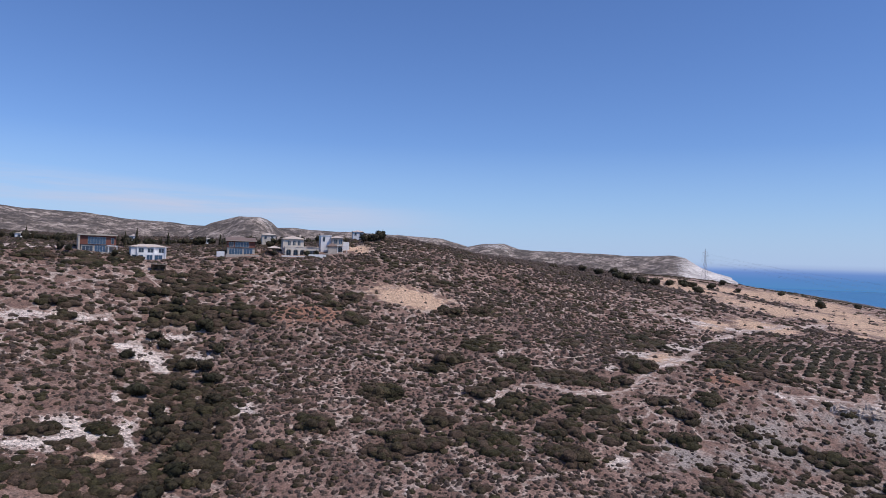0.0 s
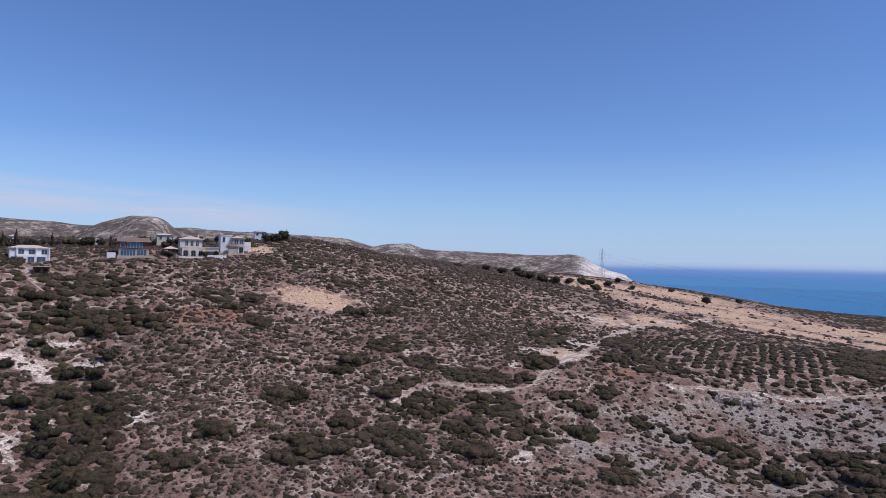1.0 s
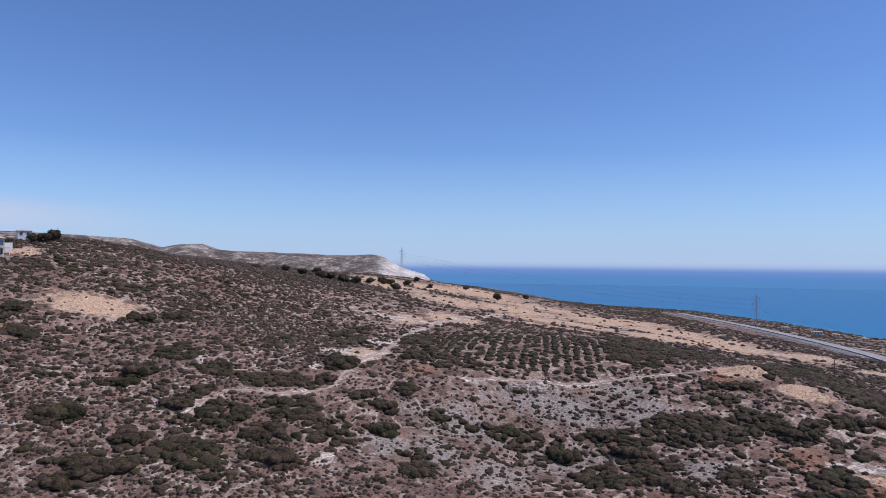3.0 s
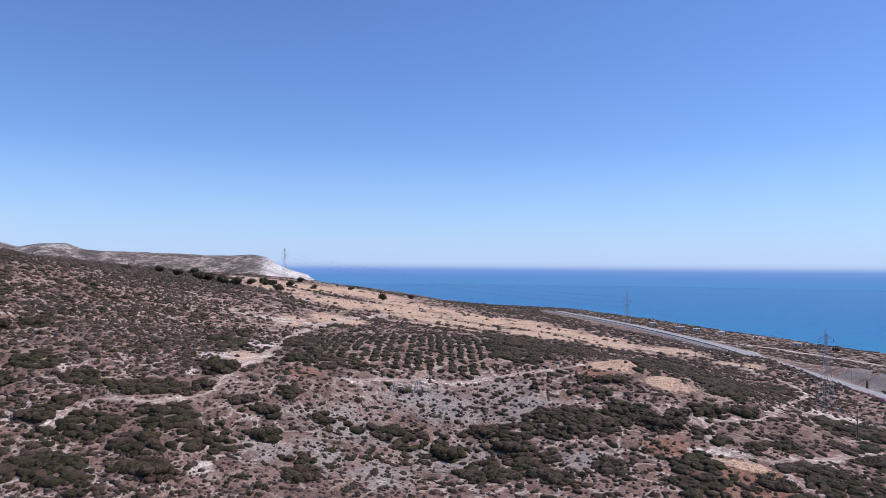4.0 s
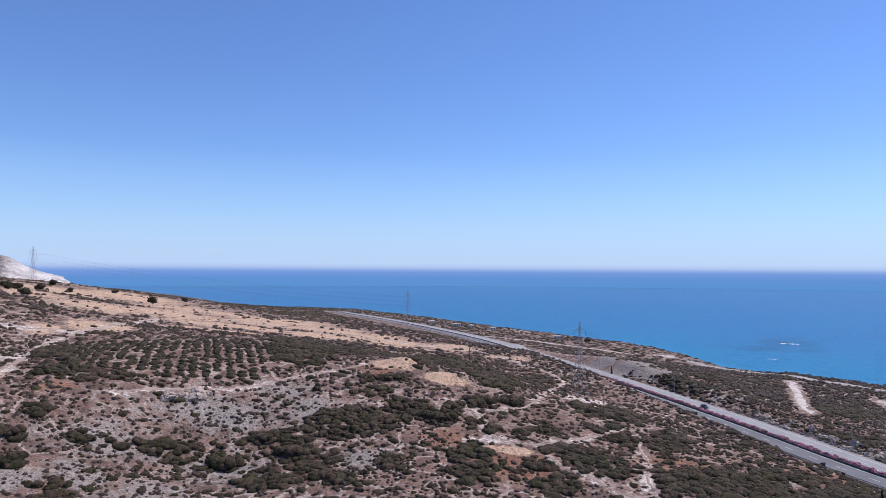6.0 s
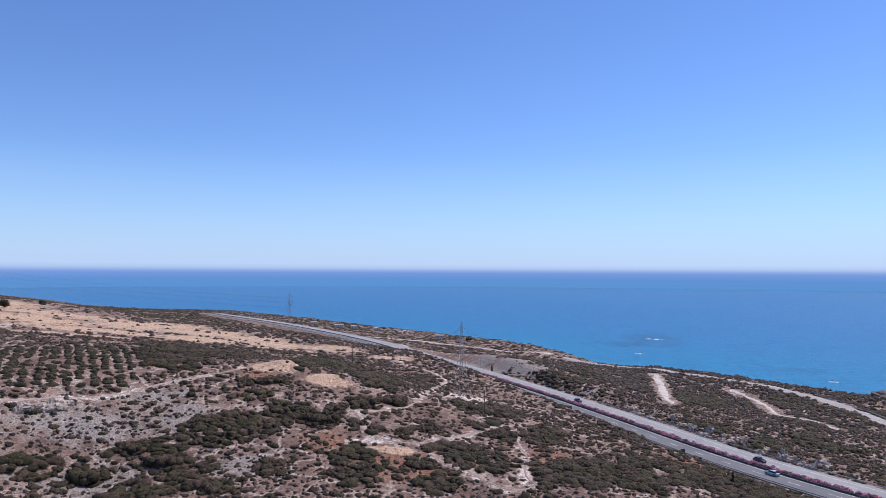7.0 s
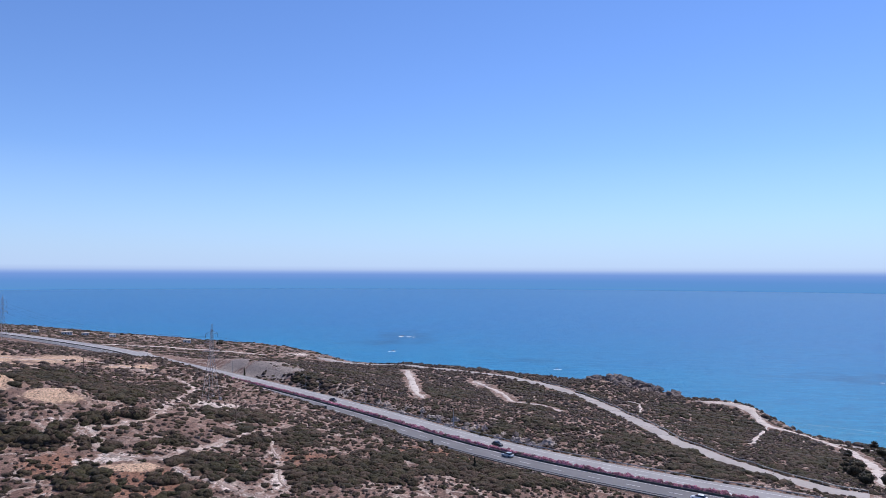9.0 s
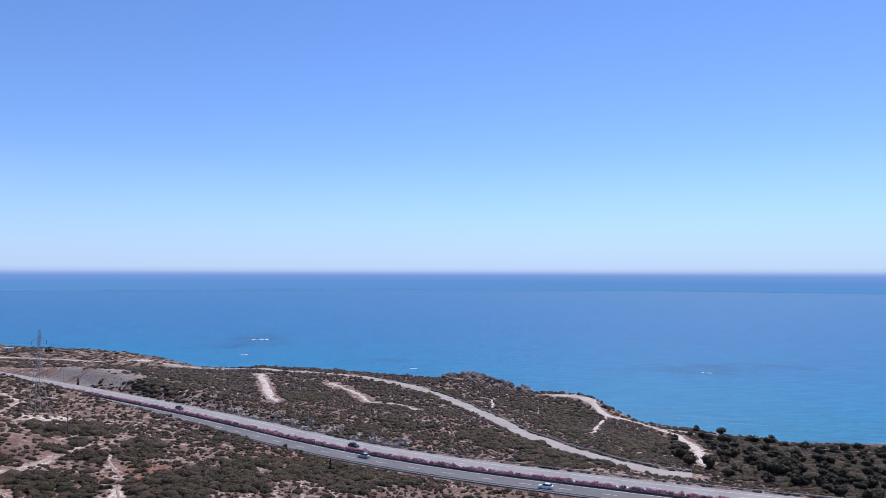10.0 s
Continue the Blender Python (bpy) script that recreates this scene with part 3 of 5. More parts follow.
def build_ground():
    az = np.concatenate([np.arange(-37, 129, 0.42), np.arange(129, 323, 2.0)])
    r = np.concatenate([[0.02], np.geomspace(2, 110, 16)[:-1], np.geomspace(110, 1300, 300)[:-1], np.geomspace(1300, 4250, 130)])
    a, d = np.meshgrid(np.radians(az), r)
    x, y = d * np.sin(a), d * np.cos(a)
    z = land(x, y)
    ob = mesh_object("ground", np.stack([x, y, z], -1).reshape(-1, 3), grid_faces(len(r), len(az), True)[:, ::-1], SOIL)
    wear = np.zeros(x.shape)
    seen = (d > 120) & (d < 720)
    for line, (_, width) in zip(track_lines, TRACKS):
        wear[seen] = np.maximum(wear[seen], np.exp(-(from_line(x[seen], y[seen], line[::2]) / (0.55 * width + 1.0)) ** 2))
    give(ob, "chalk", np.maximum(0.8 * blobs(x, y, CHALK), 0.54 * wear))
    give(ob, "straw", blobs(x, y, STRAW))
    give(ob, "russet", blobs(x, y, RUSSET))
    give(ob, "scree", np.maximum(blobs(x, y, SCREE) * 0.8, blobs(x, y, TALUS) * 1.5))
    give(ob, "far", smooth(800, 1200, d))
    deg = np.degrees(a)
    cape = smooth(17.0, 21.0, deg) * smooth(30, 24, deg) * smooth(1300, 1500, d)
    bare = np.maximum(blobs(x, y, [(-14.4, 1460, 22, 40), (8.6, 1500, 22, 60), (9.6, 1560, 30, 30), (-31, 1560, 150, 60), (4.3, 1800, 60, 60)]) * 0.55, cape * 0.95)
    shore_az, shore_d = np.array(SHORE).T
    edge = np.interp(deg, shore_az, shore_d) - d
    bare = np.maximum(bare, 0.45 * smooth(16, 4, edge) * (d < 1400))
    give(ob, "cliff", bare)
    return tagged(ob, "dry stony hill ground with pinkish soil, chalk patches and straw", "ground", kind="structure")


ground = build_ground()


def build_sea():
    az = np.concatenate([np.arange(10, 140, 1.0), np.arange(140, 370, 5.0)])
    r = np.concatenate([np.geomspace(250, 4780, 160)])
    a, d = np.meshgrid(np.radians(az), r)
    x, y = d * np.sin(a), d * np.cos(a)
    ob = mesh_object("sea", np.stack([x, y, 0 * x], -1).reshape(-1, 3), grid_faces(len(r), len(az), True)[:, ::-1], SEA)
    sa, sd = np.array(SHORE).T
    off = d - np.interp(np.degrees(a), sa, sd)
    give(ob, "shallow", np.exp(-np.maximum(off, 0) / 300))
    give(ob, "reef", blobs(x, y, [(77.5, 1090, 60, 130), (76, 1000, 90, 50), (113.4, 800, 70, 40), (112, 760, 90, 30), (118, 840, 60, 30), (88, 800, 40, 30)]))
    return tagged(ob, "calm blue sea turning turquoise near the shore", "sea", kind="structure")


sea = build_sea()


def build_horizon():
    """The hazy far sea and the haze band over it, painted on a glowing ring beyond the sea sheet."""
    m, nt, bs = fresh("painted_haze")
    nt.nodes.remove(bs)
    g = nt.nodes.new("ShaderNodeNewGeometry")
    sep = nt.nodes.new("ShaderNodeSeparateXYZ")
    nt.links.new(g.outputs["Position"], sep.inputs[0])
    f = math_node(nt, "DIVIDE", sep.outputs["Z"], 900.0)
    # haze and far-sea tones painted by height as emission
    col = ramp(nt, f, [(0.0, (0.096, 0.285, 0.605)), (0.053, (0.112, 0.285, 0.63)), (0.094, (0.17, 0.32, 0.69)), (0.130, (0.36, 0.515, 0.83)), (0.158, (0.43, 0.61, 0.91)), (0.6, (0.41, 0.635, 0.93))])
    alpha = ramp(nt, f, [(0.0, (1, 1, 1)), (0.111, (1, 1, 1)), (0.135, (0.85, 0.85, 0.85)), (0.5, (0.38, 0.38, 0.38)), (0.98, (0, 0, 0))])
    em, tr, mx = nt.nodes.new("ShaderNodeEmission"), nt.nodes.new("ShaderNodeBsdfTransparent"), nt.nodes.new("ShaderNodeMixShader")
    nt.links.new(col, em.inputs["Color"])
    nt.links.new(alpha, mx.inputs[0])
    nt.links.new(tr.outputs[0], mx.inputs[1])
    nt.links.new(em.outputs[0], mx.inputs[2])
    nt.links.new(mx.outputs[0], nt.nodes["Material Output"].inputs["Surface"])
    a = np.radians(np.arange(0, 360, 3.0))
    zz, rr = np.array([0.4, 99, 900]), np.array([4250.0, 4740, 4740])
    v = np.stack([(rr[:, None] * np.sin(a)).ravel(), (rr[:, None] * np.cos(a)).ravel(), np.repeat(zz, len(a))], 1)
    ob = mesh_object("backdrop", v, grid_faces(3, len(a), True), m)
    return tagged(ob, "glowing backdrop painted with blue haze where far sea meets sky", "horizon", kind="structure")


backdrop = build_horizon()


# ---------------------------------------------------------------- tracks and roads
def ribbon(name, line, width, material, lift, ragged=0.0, seed=3, label="", category="track", z=None):
    line = np.asarray(line)
    nrm = side_of(line)
    u = np.linspace(-0.5, 0.5, 5)
    w = width * (1 + ragged * value_noise(line[:, 0], line[:, 1], 7, seed, 3))[:, None]
    n_end = min(8, len(line) // 3)
    taper = np.minimum(1, (np.minimum(np.arange(len(line)), np.arange(len(line))[::-1]) + 1) / max(n_end, 1))[:, None]
    w = w * (0.25 + 0.75 * taper) if ragged > 0.2 else w
    shift = (ragged * 0.5 * width * value_noise(line[:, 0], line[:, 1], 16, seed + 9, 2))[:, None]
    x, y = line[:, :1] + nrm[:, :1] * (u * w + shift), line[:, 1:] + nrm[:, 1:] * (u * w + shift)
    zz = land(x, y) + lift if z is None else np.full(x.shape, z)
    zz[:, [0, -1]] -= 0.3 if z is None else 0.0
    ob = mesh_object(name, np.stack([x, y, zz], -1).reshape(-1, 3), grid_faces(len(line), 5, False), material)
    return tagged(ob, label, category, kind="structure")


for line, (_, width) in zip(track_lines, TRACKS):
    coastal = width in (4.0, 2.7, 4.6, 2.1)
    ribbon("track", line, width * (0.9 if coastal else 0.5), CHALK_TRACK if coastal else DIRT, 0.3 if coastal else 0.14, 0.8 if coastal else 1.1, label="white bare chalk track near the cliffs" if coastal else "pale chalky dirt track worn through the scrub")

side_line = track_line([(70.5, 610), (73.1, 576), (76.5, 548), (79.5, 518), (84, 485), (86.8, 452), (89.5, 420), (92.5, 383), (95.6, 328), (97.9, 300), (100.6, 275),
                        (102.4, 262), (105, 246), (107.7, 238), (110.2, 233), (112.7, 233)], 3.0)
ribbon("road", side_line, 8.0, GRAVEL, 0.3, 0.04, label="old pale grey side road with worn surface", category="road")
slip_line = track_line([(57, 615), (59.3, 468), (61.6, 412), (63.7, 382)], 3.0)
ribbon("road", slip_line, 5.5, GRAVEL, 0.3, 0.04, label="pale slip road beside the highway", category="road")


def strip(name, lo, hi, z, material, label, thick=0.3, line=None, first=0, last=None):
    """A slab along the highway from lo to hi metres beyond its near edge."""
    p, n = road_near[first:last], road_side[first:last]
    offs, zs = (lo, lo, hi, hi), (z - thick, z, z, z - thick)
    v = np.concatenate([np.stack([p[:, 0] + n[:, 0] * o, p[:, 1] + n[:, 1] * o, np.full(len(p), h)], 1)[:, None] for o, h in zip(offs, zs)], 1)
    ob = mesh_object(name, v.reshape(-1, 3), grid_faces(len(p), 4, False)[:, ::-1], material, flat=True)
    return tagged(ob, label, "road", kind="structure")


strip("road_near_carriageway", 0.0, 9.2, ROAD_Z, ASPHALT_NEW, "dark grey two-lane carriageway of the coastal highway")
strip("road_far_carriageway", 11.8, 22.0, ROAD_Z, ASPHALT, "sun-bleached grey far carriageway of the coastal highway")
strip("median", 9.2, 11.8, ROAD_Z + 0.12, plain("median_earth", (0.07, 0.06, 0.05), (0.12, 0.10, 0.085), 0.3, 3), "dark earth median strip between the carriageways", 0.4)


def line_marks(name, offset, width, parent_label, dash=0.0, gap=0.0):
    p = even([tuple(q) for q in road_near + road_side * offset], 1.0)
    n = side_of(p)
    v, f = [], []
    k, n_pts = 0, len(p)
    size = int(dash) if dash else n_pts - 1
    while k + size < n_pts:
        a = np.arange(k, k + size + 1)
        b = len(v)
        for i in a:
            for o in (-width / 2, width / 2):
                v.append((p[i, 0] + n[i, 0] * o, p[i, 1] + n[i, 1] * o, ROAD_Z + 0.012))
        f += [(b + 2 * i, b + 2 * i + 2, b + 2 * i + 3, b + 2 * i + 1) for i in range(len(a) - 1)]
        k += size + int(gap) if dash else n_pts
    return tagged(mesh_object(name, v, f, WHITE_LINE, flat=True), parent_label, "road marking", kind="stuff" if dash else "structure")


for off in (0.9, 8.5, 12.5, 19.6):
    line_marks("edge_line", off, 0.22, "worn white painted edge line on asphalt")
line_marks("hatch_dashes", 13.3, 0.7, "worn white hatch marks on the far carriageway", 1, 2)
for off in (4.7, 16.1):
    line_marks("lane_dashes", off, 0.2, "white dashed lane markings on asphalt", 4, 8)


def guard_rail(name, path, label, grounded=False):
    root = tagged(new(name), label, "guard rail")
    p = even([tuple(q) for q in path], 2.0)
    base = land(p[:, 0], p[:, 1]) + 0.25 if grounded else np.full(len(p), ROAD_Z)
    n = side_of(p)
    prof = [(-0.04, 0.42), (0.04, 0.50), (-0.02, 0.58), (0.04, 0.66), (-0.04, 0.74), (-0.08, 0.58)]
    v = np.stack([np.stack([p[:, 0] + n[:, 0] * o, p[:, 1] + n[:, 1] * o, base + h], 1) for o, h in prof], 1)
    mesh_object("beam", v.reshape(-1, 3), grid_faces(len(p), len(prof), True), GALVANISED, root)
    bm = bmesh.new()
    bmesh.ops.create_cube(bm, size=1, matrix=Matrix.Translation((0, 0, 0.2)) @ Matrix.Diagonal((0.1, 0.14, 1.0, 1)))
    me = bpy.data.meshes.new("post")
    bm.to_mesh(me)
    bm.free()
    me.materials.append(GALVANISED)
    for i in range(0, len(p), 2):
        ob = new("post", me)
        ob.parent = root
        ob.location = (p[i, 0] + n[i, 0] * 0.1, p[i, 1] + n[i, 1] * 0.1, base[i])
    return root


N_ROAD = len(road_near)
guard_rail("guard_rail", (road_near - road_side * 0.5)[:110], "grey steel guard rail along the highway verge")
guard_rail("guard_rail", (road_near + road_side * 22.6)[:75], "grey steel guard rail on the seaward verge")
guard_rail("guard_rail", (side_line + side_of(side_line) * -4.2)[len(side_line) // 2:], "low weathered guard rail beside the old side road", True)
# kerb coloured near black to paint in the shadow below the hedge
strip("median_kerb", 9.2, 9.5, ROAD_Z + 0.55, plain("shade_dark_concrete", (0.05, 0.05, 0.05), (0.10, 0.10, 0.10), 0.3, 4), "low concrete barrier in the median, coloured dark for the hedge's shadow", 0.7)


# ---------------------------------------------------------------- plants
def lobe(level, jitter, seed, cut=-0.35):
    """A lumpy ball without its underside: vertices, triangles."""
    r = random.Random(seed)
    bm = bmesh.new()
    bmesh.ops.create_icosphere(bm, subdivisions=level, radius=1)
    for v in bm.verts:
        q = v.co * 1.7 + Vector((seed * 3.1, seed * 1.7, seed))
        v.co *= 1 + jitter * (noise.noise(q) * 1.3 + r.uniform(-0.55, 0.55))
    bmesh.ops.delete(bm, geom=[f for f in bm.faces if f.calc_center_median().z < cut], context="FACES")
    bmesh.ops.delete(bm, geom=[v for v in bm.verts if not v.link_faces], context="VERTS")
    v = np.array([tuple(p.co) for p in bm.verts])
    bm.verts.index_update()
    f = np.array([[p.index for p in q.verts] for q in bm.faces])
    bm.free()
    return v, f


def leaves(v, count, size, seed):
    """Small leaf sprigs standing off the points v."""
    g = np.random.default_rng(seed)
    c = v[g.integers(0, len(v), count)] * g.uniform(0.85, 1.12, (count, 1))
    a, b = g.normal(size=(count, 3)), g.normal(size=(count, 3))
    a, b = a / np.linalg.norm(a, axis=1, keepdims=True) * size, b / np.linalg.norm(b, axis=1, keepdims=True) * size
    p = np.stack([c - a, c + a * 0.4 + b, c + a * 0.8 - b * 0.7], 1).reshape(-1, 3)
    return p, np.arange(3 * count).reshape(-1, 3)


def join(parts):
    v, f, n = [], [], 0
    for a, b in parts:
        v.append(a)
        f.append(b + n)
        n += len(a)
    return np.concatenate(v), np.concatenate(f)


def bush_shape(seed, level, lobes, sprigs, flat=0.62, leaf=0.15, lobe_level=1, lobe_size=(0.42, 0.66), spread=0.72):
    """A leafy bush: a dark lumpy core of several lobes inside a loose shell of sprigs."""
    g = random.Random(seed)
    parts, shell = [], []
    for i in range(lobes + 1):
        a, s = g.uniform(0, 6.28), g.uniform(*lobe_size) if i else 1.0
        q = spread * g.uniform(0.65, 1.2)
        off = (math.cos(a) * q, math.sin(a) * q, g.uniform(0.05, 0.35) * flat / 0.62) if i else (0, 0, 0)
        high = flat if i == 0 else 0.8
        q, h = lobe(level if i == 0 else lobe_level, 0.24, seed * 7 + i)
        parts.append((q * (s * 0.95, s * 0.95, s * high * 0.95) + off, h))
        p, _ = lobe(3, 0.22, seed * 7 + i)
        shell.append(p[p[:, 2] > -0.25] * (s, s, s * high) + off)
    if sprigs:
        parts.append(leaves(np.concatenate(shell), sprigs, leaf, seed))
    return join(parts)


NEAR_BUSH = [bush_shape(s, 2, 3, 64, 0.66, 0.075, 1) for s in range(10)]
MID_BUSH = [bush_shape(20 + s, 2, 1, 18, 0.66, 0.10, 1) for s in range(8)]
FAR_BUSH = [bush_shape(40 + s, 1, 0, 3, 0.6, 0.22, 1) for s in range(6)]
CUSHION = [join([lobe(1, 0.35, 60 + s, -0.3), leaves(lobe(1, 0.4, 60 + s)[0] * (1, 1, 0.8), 5, 0.26, s)]) for s in range(8)]


def scatter(name, shapes, x, y, radius, height, material, label, category="shrubs", sink=0.1, seed=1):
    """Many plants joined into one mesh."""
    g = np.random.default_rng(seed)
    z = land(x, y)
    which = g.integers(0, len(shapes), len(x))
    vs, fs, n = [], [], 0
    for k, (sv, sf) in enumerate(shapes):
        idx = np.nonzero(which == k)[0]
        if not len(idx):
            continue
        a = g.uniform(0, 2 * np.pi, len(idx))
        ex = g.uniform(0.8, 1.25, len(idx))
        c, s = np.cos(a)[:, None], np.sin(a)[:, None]
        px, py = sv[None, :, 0] * (radius[idx] * ex)[:, None], sv[None, :, 1] * (radius[idx] / ex)[:, None]
        v = np.stack([px * c - py * s + x[idx][:, None], px * s + py * c + y[idx][:, None],
                      sv[None, :, 2] * height[idx][:, None] + (z[idx] - sink * height[idx])[:, None]], -1)
        vs.append(v.reshape(-1, 3))
        fs.append((sf[None] + (np.arange(len(idx)) * len(sv))[:, None, None]).reshape(-1, 3) + n)
        n += len(idx) * len(sv)
    ob = mesh_object(name, np.concatenate(vs), np.concatenate(fs), material)
    return tagged(ob, label, category, kind="stuff")


ORCHARD_NEAR = [(20, 240), (24, 233), (30, 226), (34, 226), (38, 240)]
ORCHARD_FAR = [(21, 286), (26, 293), (31, 294), (36, 304), (40, 330)]


def in_orchard(az, d):
    na, nd = np.array(ORCHARD_NEAR).T
    fa, fd = np.array(ORCHARD_FAR).T
    return (az > 23.6) & (az < 37.5) & (d > np.interp(az, na, nd)) & (d < np.interp(az, fa, fd))


all_tracks = np.concatenate([t[::2] for t in track_lines])
wide_tracks = np.concatenate([track_lines[i][::2] for i in (8, 9, 10, 14)])
PLOTS = [(-26.5, 291, 11, 7), (-23, 290, 10, 7), (-16.3, 290, 9, 7), (-12.3, 299, 11, 8), (-9, 309, 9, 8), (-14, 298, 5, 5), (-10.6, 303, 5, 5), (-18.4, 288, 6, 3)]


def open_ground(x, y):
    """How much room for plants: 0 on roads, tracks and building plots."""
    d, az = np.hypot(x, y), np.degrees(np.arctan2(x, y))
    free = np.ones(len(x))
    free *= from_line(x, y, road_mid) > np.where(d > 430, 24.0, 12.8)
    free *= from_line(x, y, side_line[::2]) > 4.6
    free *= from_line(x, y, slip_line[::2]) > 3.6
    free *= smooth(0.9, 2.3, from_line(x, y, all_tracks)) * smooth(4.0, 7.0, from_line(x, y, wide_tracks))
    free *= 1 - (blobs(x, y, PLOTS) > 0.45)
    sa, sd = np.array(SHORE).T
    free *= np.interp(az, sa, sd) - d > 17
    return free


def thicket(x, y):
    """1 inside the dense thickets, with ragged edges."""
    return smooth(0.25, 0.42, blobs(x, y, THICKETS) + 0.24 * value_noise(x, y, 5.5, 83, 2))


def bare(x, y):
    """1 where straw, chalk or talus leave no room for bushes."""
    b = np.maximum(0.93 * smooth(0.2, 0.45, blobs(x, y, STRAW)), 0.66 * smooth(0.3, 0.6, blobs(x, y, CHALK)))
    return np.maximum(b, 0.95 * smooth(0.3, 0.6, blobs(x, y, TALUS + CRAGS)))


def scrub_cover(x, y):
    d, az = np.hypot(x, y), np.degrees(np.arctan2(x, y))
    c = 0.54 + 0.55 * value_noise(x, y, 30, 71, 3) + 0.30 * value_noise(x, y, 9, 77, 2)
    c += 0.10 * smooth(22, 8, az) + 0.26 * smooth(-6, -14, az) + 0.22 * smooth(235, 300, d) * smooth(20, 10, az)
    c += 0.30 * smooth(62, 70, az) * smooth(215, 260, d) + 0.65 * smooth(430, 600, d) * smooth(40, 46, az)
    c += 0.6 * smooth(620, 760, d) * smooth(24, 28, az)
    c += 0.5 * blobs(x, y, [(120, 330, 60, 70), (118, 300, 60, 60), (104, 350, 40, 50), (80, 210, 40, 20)])
    c -= 0.22 * blobs(x, y, SCREE) + 0.14 * blobs(x, y, [(18, 195, 26, 40)])
    c = np.maximum(c * (1 - bare(x, y)), 1.1 * thicket(x, y))
    return c * open_ground(x, y) * ~in_orchard(az, d)


def cells(size, lo, hi, a0=-36.5, a1=128.5, seed=1):
    g = np.random.default_rng(seed)
    k = np.arange(-hi, hi, size)
    x, y = [q.ravel() for q in np.meshgrid(k, k)]
    x, y = x + g.uniform(-0.55, 0.55, len(x)) * size, y + g.uniform(-0.55, 0.55, len(y)) * size
    d, az = np.hypot(x, y), np.degrees(np.arctan2(x, y))
    ok = (d > lo) & (d < hi) & (az > a0) & (az < a1)
    return x[ok], y[ok], g


def heath_cover(x, y):
    d, az = np.hypot(x, y), np.degrees(np.arctan2(x, y))
    c = 0.42 + 0.42 * smooth(20, 12, az) * smooth(-24, -17, az) + 0.40 * smooth(66, 74, az) * smooth(215, 250, d) + 0.35 * value_noise(x, y, 24, 91, 2)
    return c * open_ground(x, y) * (1 - bare(x, y)) * (1 - 0.9 * thicket(x, y)) * ~in_orchard(az, d)


def sow_dwarf(lo, hi, step, seed):
    x, y, g = cells(step, lo, hi, seed=seed)
    keep = g.uniform(0, 1, len(x)) < heath_cover(x, y)
    x, y = x[keep], y[keep]
    r = step * (0.22 + 0.34 * g.uniform(0, 1, len(x)) ** 1.5)
    scatter("dwarf_scrub", CUSHION, x, y, r, r * 0.95, HEATH, "low greyish-brown dry dwarf scrub between the bushes", seed=seed)


def grow_scrub():
    for name, lo, hi, size, shapes, seed in (("scrub_near", 118, 225, 2.3, NEAR_BUSH, 11), ("scrub_slope", 225, 440, 2.9, MID_BUSH, 12), ("scrub_far", 440, 1250, 4.9, FAR_BUSH, 13)):
        x, y, g = cells(size, lo, hi, seed=seed)
        c, thick = scrub_cover(x, y), thicket(x, y)
        keep = g.uniform(0, 1, len(x)) < np.clip(c, 0, 0.96) * (0.74 + 0.26 * thick)
        x, y, c, thick = x[keep], y[keep], c[keep], thick[keep]
        r = size * (0.15 + 0.44 * g.uniform(0, 1, len(x)) ** 2.2 + 0.16 * np.clip(c, 0, 1) + 0.34 * thick)
        high = (0.30 + 0.62 * r) * g.uniform(0.8, 1.25, len(x)) * (1.0 if hi < 500 else 0.75)
        scatter(name, shapes, x, y, r, high, SCRUB, "dense dark olive-green scrub bushes covering the dry slopes", seed=seed)
    # below and behind the turning point
    x, y, g = cells(5.5, 6, 118, -180, 180, seed=41)
    u, v, _ = cells(13, 118, 420, 128.5, 180, seed=42)
    p, q, _ = cells(13, 118, 420, -180, -36.5, seed=43)
    x, y = np.concatenate([x, u, p]), np.concatenate([y, v, q])
    keep = (g.uniform(0, 1, len(x)) < 0.6) & (open_ground(x, y) > 0.5)
    x, y = x[keep], y[keep]
    r = g.uniform(0.7, 2.2, len(x))
    scatter("scrub_valley", FAR_BUSH, x, y, r, r * 0.9, SCRUB, "dark scrub bushes on the valley floor", seed=44)
    # dwarf dry scrub between the bushes
    for lo, hi, step, seed in ((118, 205, 1.3, 14), (205, 345, 1.75, 17), (345, 560, 3.2, 18)):
        sow_dwarf(lo, hi, step, seed)
    # planted rows
    u, v = np.meshgrid(np.arange(-76, 76, 3.7), np.arange(200, 316, 2.5))
    u, v = u.ravel(), v.ravel()
    u, v = u + rng.normal(0, 0.4, len(u)), v + rng.normal(0, 0.5, len(v))
    c, s = math.cos(radians(33)), math.sin(radians(33))
    x, y = u * c + v * s, -u * s + v * c
    ok = in_orchard(np.degrees(np.arctan2(x, y)), np.hypot(x, y)) & (rng.uniform(0, 1, len(x)) < 0.9)
    x, y = x[ok], y[ok]
    r = rng.uniform(0.95, 1.75, len(x))
    scatter("planted_bushes", MID_BUSH, x, y, r, r * 0.95, GROVE, "dark green bushes planted in even rows on a terrace", "orchard", seed=16)


grow_scrub()

OLEANDER = foliage("oleander_bloom", (0.06, 0.055, 0.04), (0.44, 0.17, 0.25), (0.30, 0.11, 0.16))


